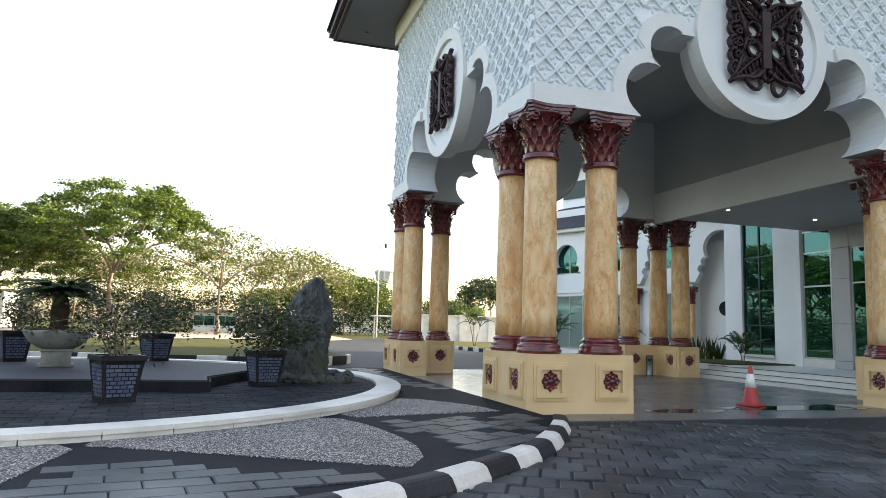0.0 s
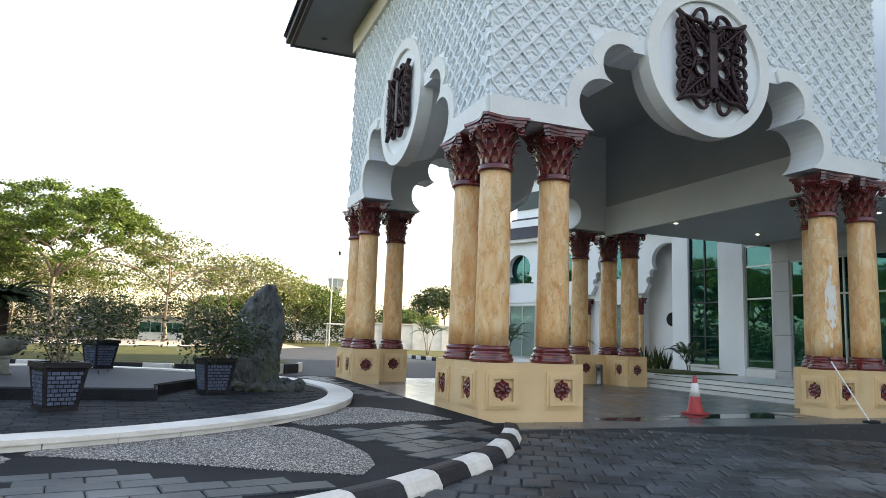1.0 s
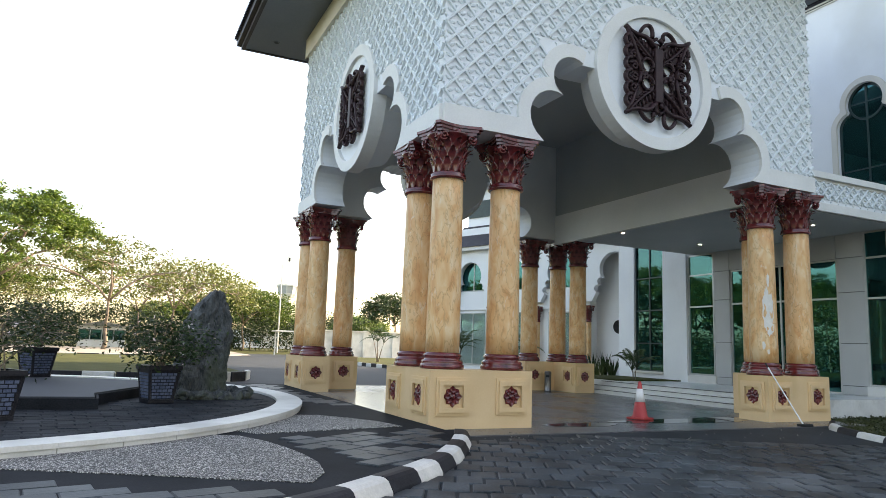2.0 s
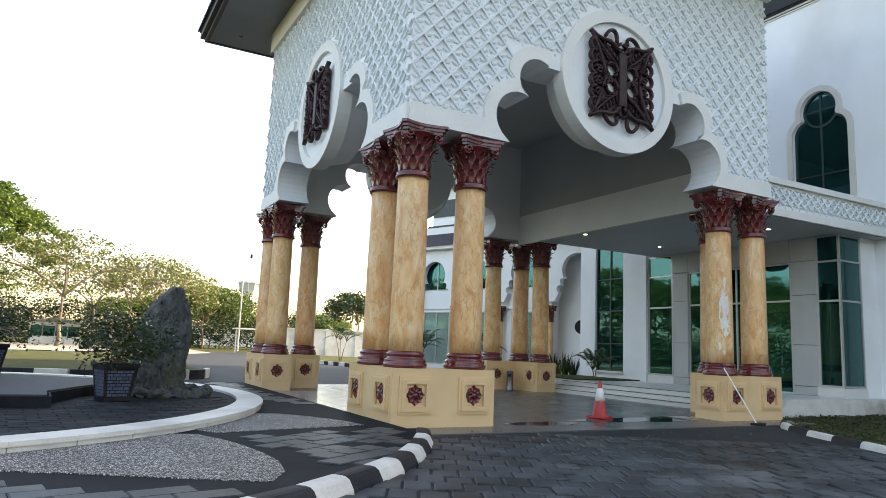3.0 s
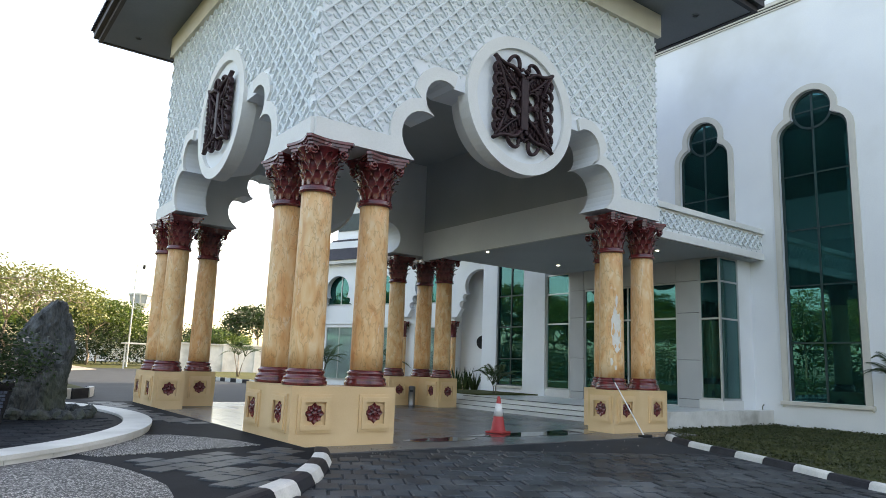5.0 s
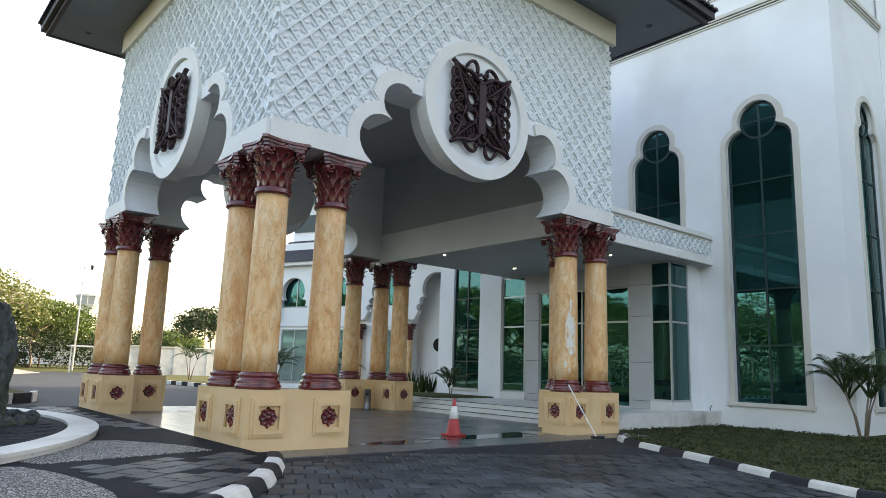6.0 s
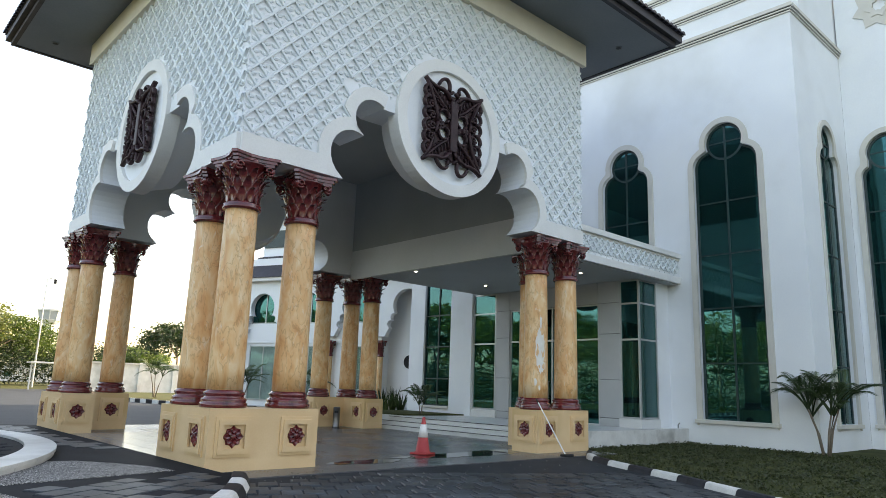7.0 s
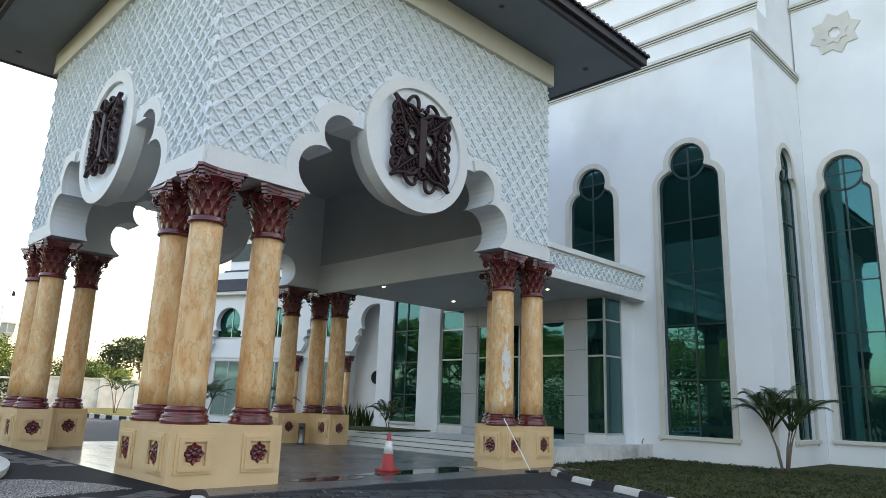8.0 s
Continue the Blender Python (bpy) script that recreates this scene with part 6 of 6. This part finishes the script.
for k in range(-3, 1):
    s = 3.22 * k + 0.05
    bm = upright([(s + x, z) for x, z in bay_outline(1.61, 7.3)], 0.0, 0.35)
    part("arch", on_wall(bm, WO), M_WING, wing_wall)
    m = WO @ Matrix.Translation((s - 1.61, 0.175, 0))
    c = copy_thing(col0, m)
    c.scale = (0.52, 0.52, 0.83)
    tagged(c, "slim ochre arcade column with maroon capital", group="arcade columns")
part("back_wall", on_wall(boxed(-1.6, 1.1, -0.2, 2.0, 1.4, 8.8), WO), M_WING, wing_wall, "pale blue-white shaded wall")
part("front_wall", on_wall(boxed(-11.6, 0.46, -0.2, -1.6, 1.4, 8.8), WO), M_WING, wing_wall, "white wall close behind the arches")
part("floor_band", on_wall(boxed(-11.6, 0.36, 3.75, -1.6, 0.46, 4.85), WO), M_WING, wing_wall)
part("end_wall", on_wall(boxed(1.67, 0.0, -0.2, 2.0, 1.1, 8.8), WO), M_WING, wing_wall)
vent = part("round_vent", on_wall(upright(arc(-0.25, 2.82, 0.34, 0, 360, 28)[:-1], 1.085, 1.099), WO), M_RUBBER, wing_wall, "round black opening in the white wall")
part("rim", on_wall(upright_strip(arc(-0.25, 2.82, 0.32, 0, 360, 28)[:-1], arc(-0.25, 2.82, 0.36, 0, 360, 28)[:-1], 1.06, 1.098, True), WO), M_RUBBER, vent)
for k in range(-3, 0):
    s = 3.22 * k + 0.05
    for z0, z1, name in ((0.5, 3.6, "lower_window"), (4.87, 6.75, "upper_window")):
        w = part(name, on_wall(upright_strip([(s - 0.95, z0 + 0.06), (s + 0.95, z0 + 0.06), (s + 0.95, z1 - 0.06), (s - 0.95, z1 - 0.06)], [(s - 1.02, z0), (s + 1.02, z0), (s + 1.02, z1), (s - 1.02, z1)], 0.38, 0.45, True), WO), M_ALU, wing_wall)
        part("pane", on_wall(boxed(s - 0.98, 0.42, z0 + 0.03, s + 0.98, 0.435, z1 - 0.03), WO), M_CLEAR if z0 < 1 else M_GLASS, w)
        part("mullion", on_wall(boxed(s - 0.03, 0.385, z0 + 0.04, s + 0.03, 0.42, z1 - 0.04), WO), M_ALU, w)
bm = upright([(-11.3, 7.3), (2.3, 7.3), (2.3, 7.5), (-11.3, 7.5)], -0.4, 0.4)
part("eave", on_wall(bm, WO), M_TRIM, wing_wall)
bm = bmesh.new()
for a, b in ((-11.3, 2.3),):
    v = [bm.verts.new(p) for p in ((a, -0.5, 7.5), (b, -0.5, 7.5), (b, 1.25, 9.1), (a, 1.25, 9.1), (a, 1.25, 7.5), (b, 1.25, 7.5))]
    for q in ((0, 1, 2, 3), (0, 3, 4), (1, 5, 2), (3, 2, 5, 4), (0, 4, 5, 1)):
        bm.faces.new([v[i] for i in q])
part("tiled_roof", on_wall(bm, WO), M_ROOF, wing_wall, "dark tiled lean-to roof")
part("attic", on_wall(boxed(-11.0, 1.3, 8.75, 2.0, 12, 11.5), WO), M_WING, wing_wall)
for k in range(-3, 1):
    s = 3.22 * k + 0.05
    part("attic_window", on_wall(boxed(s - 1.25, 1.2, 9.65, s + 1.25, 1.296, 10.7), WO), M_FRAME, wing_wall)
part("attic_roof", on_wall(boxed(-11.4, 0.6, 11.5, 2.4, 12.5, 11.8), WO), M_ROOF, wing_wall)
part("lower_block", on_wall(boxed(-11.0, 1.402, -0.2, 2.0, 12, 8.75), WO), M_WING, wing_wall)
bed = link("wing_bed", on_wall(boxed(-11.0, -2.6, -0.17, 2.0, -0.02, 0.12), WO), M_GRASS)
tagged(bed, "planting strip along the wing", "lawn", "", "structure")

# worn paint on one shaft
peel = thing("peeled_paint", "pale patches of peeled paint on a column shaft", "wear")
prng = random.Random(4)
M_PEEL = grain("bare_plaster", (0.72, 0.68, 0.62), (0.84, 0.80, 0.74), 9, (0.7, 0.9), 0.3, 60)
for az, z, w, h in ((-118, 2.55, 0.13, 0.42), (-112, 2.15, 0.10, 0.16), (-124, 2.95, 0.05, 0.2), (-108, 2.75, 0.06, 0.22), (-130, 2.3, 0.03, 0.12), (-116, 3.3, 0.03, 0.16), (-122, 1.6, 0.03, 0.08), (-140, 1.75, 0.04, 0.1)):
    bm = bmesh.new()
    ring = []
    for i in range(22):
        a = 2 * math.pi * i / 22
        q = 1 + 0.55 * noise.noise((3 * math.cos(a) + z * 7, 3 * math.sin(a), az))
        th = radians(az) + w * q * math.cos(a) / 0.31
        ring.append(bm.verts.new((0.3165 * math.cos(th), 0.3165 * math.sin(th), z + h * q * math.sin(a))))
    mid = bm.verts.new((0.3185 * math.cos(radians(az)), 0.3185 * math.sin(radians(az)), z))
    for i in range(22):
        bm.faces.new((ring[i], ring[(i + 1) % 22], mid))
    part("patch", bm, M_PEEL, peel)
peel.matrix_basis = pose(W - LEG + 0.43, 0.43, 0)
# rounded tile ends along the eaves
tile = None
for k in range(66):
    for side in range(2):
        s = -OV - 0.24 + 0.235 * k
        if s > (W if side == 0 else D) + OV + 0.24:
            continue
        m = Matrix.Translation((s, -OV - 0.28, SOFFIT + 0.36)) if side == 0 else Matrix.Translation((-OV - 0.28, s, SOFFIT + 0.36)) @ Matrix.Rotation(radians(-90), 4, "Z")
        if tile is None:
            bm = bmesh.new()
            pts = arc(0, 0, 0.095, 0, 180, 6)
            lo = [bm.verts.new((x, -0.08, z)) for x, z in pts]
            hi = [bm.verts.new((x, 0.3, z + 0.1)) for x, z in pts]
            bm.faces.new(lo)
            for i in range(6):
                bm.faces.new((lo[i], hi[i], hi[i + 1], lo[i + 1]))
            tile = part("tile_end", bm, M_ROOF, roof)
            tile.matrix_basis = m
        else:
            same_mesh("tile_end", tile, roof, m)

# ---------------------------------------------------------------- pieces: relief, paving, flagstones, grass
def join_pieces(name, data, mats, parent, mat, label=""):
    """Copies of a small mesh at many poses, joined into one mesh."""
    v0 = np.array([v.co for v in data.vertices])
    f0 = [tuple(p.vertices) for p in data.polygons]
    vs, fs = [], []
    for i, m in enumerate(mats):
        a = np.array(m)
        vs.append(v0 @ a[:3, :3].T + a[:3, 3])
        fs += [tuple(i * len(v0) + j for j in f) for f in f0]
    me = bpy.data.meshes.new(name)
    me.from_pydata(np.concatenate(vs).tolist(), [], fs)
    me.materials.append(mat)
    ob = new(name, me)
    ob.parent = parent
    return tagged(ob, label, kind="stuff")


def half_tile(sense):
    """The tile cut along its upright middle."""
    bm = bmesh.new()
    bm.from_mesh(tile_data)
    bmesh.ops.bisect_plane(bm, geom=bm.verts[:] + bm.edges[:] + bm.faces[:], plane_co=(0, 0, 0), plane_no=(sense, 0, 0), clear_inner=True)
    me = bpy.data.meshes.new("relief_half")
    bm.to_mesh(me)
    bm.free()
    return me


HALVES = {1: half_tile(1), -1: half_tile(-1)}
for key, wall, length, face in relief_jobs:
    cells = []
    for sense, s in ((1, 0.006), (-1, length - 0.006)):
        rims = [face @ Matrix.Translation((s, -0.001, 6.12 + 0.23 * row)) @ Matrix.Diagonal((1, 0.7, 1, 1)) for row in range(0, 28, 2) if in_panel(s + sense * 0.2, 6.12 + 0.23 * row, length)]
        join_pieces("relief_edge", HALVES[sense], rims, wall, M_RELIEF)
    for row in range(-1, 28):
        z = 6.12 + 0.23 * row
        for col in range(-1, 26):
            s = 0.43 * col + (0.215 if row % 2 else 0.0)
            if in_panel(s, z, length):
                cells.append(face @ Matrix.Translation((s, -0.001, z)) @ Matrix.Diagonal((1, 0.7, 1, 1)))
    near = cells[:300]
    for m in near:
        o = new("relief_tile", tile_data)
        o.parent = wall
        o.matrix_basis = m
    if cells[300:]:
        join_pieces("relief_field", tile_data, cells[300:], wall, M_RELIEF, "raised lattice of leaf motifs")
cells = []
for row in range(0, 3):
    for col in range(0, 22):
        s, z = 0.2 + 0.32 * col + (0.16 if row % 2 else 0), 5.85 + 0.16 * row
        if s < EX - W:
            cells.append(canopy_face @ Matrix.Translation((s, -0.001, z)) @ Matrix.Diagonal((0.74, 0.8, 0.7, 1)))
join_pieces("relief_field", tile_data, cells, can, M_RELIEF, "raised lattice band on the canopy edge")


def block_mesh(w, d, h, chamfer):
    bm = bmesh.new()
    x, y = w / 2, d / 2
    lo = [bm.verts.new((a * x, b * y, -h)) for a, b in ((-1, -1), (1, -1), (1, 1), (-1, 1))]
    mid = [bm.verts.new((a * x, b * y, -chamfer)) for a, b in ((-1, -1), (1, -1), (1, 1), (-1, 1))]
    hi = [bm.verts.new((a * (x - chamfer), b * (y - chamfer), 0)) for a, b in ((-1, -1), (1, -1), (1, 1), (-1, 1))]
    bm.faces.new(hi)
    for r0, r1 in ((lo, mid), (mid, hi)):
        for i in range(4):
            bm.faces.new((r0[i], r0[(i + 1) % 4], r1[(i + 1) % 4], r1[i]))
    return bm


def lay(name, poly, angle, w, d, z, mat, parent, order, gap=0.012, lift=0.006, tilt=0.5, skip=0.0, h=0.05, seed=1, also=None):
    """Lay blocks in running bond over a field; the first 300 in the given order are pieces of their own."""
    rng = random.Random(seed)
    ca, sa = math.cos(radians(angle)), math.sin(radians(angle))
    us = [x * ca + y * sa for x, y in poly]
    vs = [-x * sa + y * ca for x, y in poly]
    spots = []
    row, v = 0, min(vs)
    while v < max(vs):
        u = min(us) - (w / 2 if row % 2 else 0) - rng.uniform(0, 0.05)
        while u < max(us):
            c = (u * ca - v * sa, u * sa + v * ca)
            corners = [((u + a * w * 0.46) * ca - (v + b * d * 0.46) * sa, (u + a * w * 0.46) * sa + (v + b * d * 0.46) * ca) for a, b in ((-1, -1), (1, -1), (1, 1), (-1, 1))]
            if all(inside(p, poly) for p in corners) and (also is None or also(c)) and rng.random() >= skip:
                spots.append((order(c), Matrix.Translation((c[0], c[1], z + rng.uniform(-lift, lift))) @ Euler((radians(rng.uniform(-tilt, tilt)), radians(rng.uniform(-tilt, tilt)), radians(angle + rng.uniform(-0.8, 0.8)))).to_matrix().to_4x4()))
            u += w
        v += d
        row += 1
    spots.sort(key=lambda s: s[0])
    first = part(name, block_mesh(w - gap, d - gap, h, 0.012), mat, parent)
    first.matrix_basis = spots[0][1]
    for _, m in spots[1:300]:
        same_mesh(name, first, parent, m)
    if len(spots) > 300:
        join_pieces(name + "_rest", first.data, [m for _, m in spots[300:]], parent, mat)


DRIVE_FIELD = [(-8.7, -7.0), (-7.4, -6.35), (-5.8, -5.9), (-4.65, -5.5), (-3.7, -5.0), (-2.8, -4.4), (-2.0, -3.6), (-1.35, -2.8), (-0.8, -2.0), (-0.3, -1.2), (2.3, -0.95), (4.5, -1.9), (7.5, -3.4), (6.9, -4.6), (6.3, -5.7), (5.2, -8.0), (4.9, -11), (-8.5, -11)]
lay("paving_block", DRIVE_FIELD, -27, 0.32, 0.40, -0.004, M_PAVE, drive, lambda c: (c[0] + 1.0) ** 2 + (c[1] + 5.0) ** 2, gap=0.03, lift=0.011, tilt=1.7, seed=3)
FLAG_A = [(-6.45, -3.2), (-3.4, -4.75), (-3.9, -5.3), (-4.6, -5.65), (-5.7, -6.05), (-7.3, -6.5), (-9, -6.8), (-9.5, -5.4), (-6.95, -4.7)]
lay("flagstone", FLAG_A, 8, 0.56, 0.30, 0.105, M_PAVE, plaza, lambda c: c[0], lift=0.008, tilt=0.7, skip=0.12, seed=5)
FLAG_B = [(-2.95, -1.1), (-0.55, -0.5), (0.0, -0.75), (-0.05, -1.4), (-0.45, -2.1), (-1.0, -3.05), (-1.65, -3.8), (-2.2, -4.3), (-2.75, -3.4), (-2.85, -2.4), (-3.1, -1.7)]
lay("flagstone", FLAG_B, 33, 0.42, 0.34, 0.105, M_PAVE, plaza, lambda c: c[0], lift=0.008, tilt=0.7, skip=0.08, seed=6)
FLAG_C = [(-0.75, 3.4), (-0.2, 1.4), (-0.1, 3.4), (-0.2, 11.5), (-1.5, 11.5), (-1.6, 8), (-1.3, 5)]
lay("flagstone", FLAG_C, 0, 0.5, 0.5, 0.10, M_PAVE, plaza, lambda c: c[1], lift=0.004, tilt=0.3, seed=7)
RING_FIELD = [(RC[0] + x, RC[1] + y) for x, y in arc(0, 0, RO - 0.56, 0, 360, 60)[:-1]]
M_RINGPAVE = grain("dark_ring_paving", (0.008, 0.010, 0.013), (0.05, 0.055, 0.062), 1.0, (0.65, 0.9), 0.4, 50, pieces=0.5, spec=0.06, place=True)
lay("paving_block", RING_FIELD, 4, 0.42, 0.24, 0.182, M_RINGPAVE, ring_f, lambda c: c[1], lift=0.004, tilt=0.4, seed=8, also=lambda c: c[1] < 2.2 + 0.1 * (c[0] + 9) or (c[0] > -5.0 and c[1] < 4.6 and math.hypot(c[0] + 4.1, c[1] - 3.65) > 0.5))

# lawn blades near the drive
rng = np.random.default_rng(9)
pts = []
while len(pts) < 5200:
    x, y = rng.uniform(5.6, 17.5), rng.uniform(-14, 0.8)
    if inside((x, y), [(5.6, -14), (17.5, -14), (17.5, 0.7), (10.9, 0.7), (10.9, -0.3), (9.3, -1.1), (8.6, -2.0), (8.05, -3.1), (7.4, -4.4), (6.8, -5.5), (6.2, -6.6), (5.7, -8.2)]):
        pts.append((x, y, 0.0))
blades = leaf_object("lawn_blades", pts, rng, 42000, 0.06, 0.032, M_BLADE, lawn_r, 0.25, "short grass blades")
tagged(blades, kind="stuff")

# pale chips of broken stone scattered on the drive
chips = thing("stone_chips", "scattered pale chips of broken stone on the drive", "stones", kind="stuff")
bm = bmesh.new()
crng = random.Random(12)
for _ in range(60):
    a = crng.random()
    x, y = (crng.gauss(1.2, 0.7), crng.gauss(-1.0, 0.35)) if a < 0.6 else (crng.uniform(2.0, 8.0), crng.uniform(-2.6, -0.9))
    if y > -0.1:
        continue
    r = crng.uniform(0.006, 0.02)
    m = Matrix.Translation((x, y, 0.004)) @ Euler((crng.uniform(0, 6), crng.uniform(0, 6), crng.uniform(0, 6))).to_matrix().to_4x4() @ Matrix.Diagonal((r, r * 0.8, r * 0.5, 1))
    bmesh.ops.create_icosphere(bm, subdivisions=1, radius=1.0, matrix=m)
part("chips", bm, M_CONCRETE, chips)
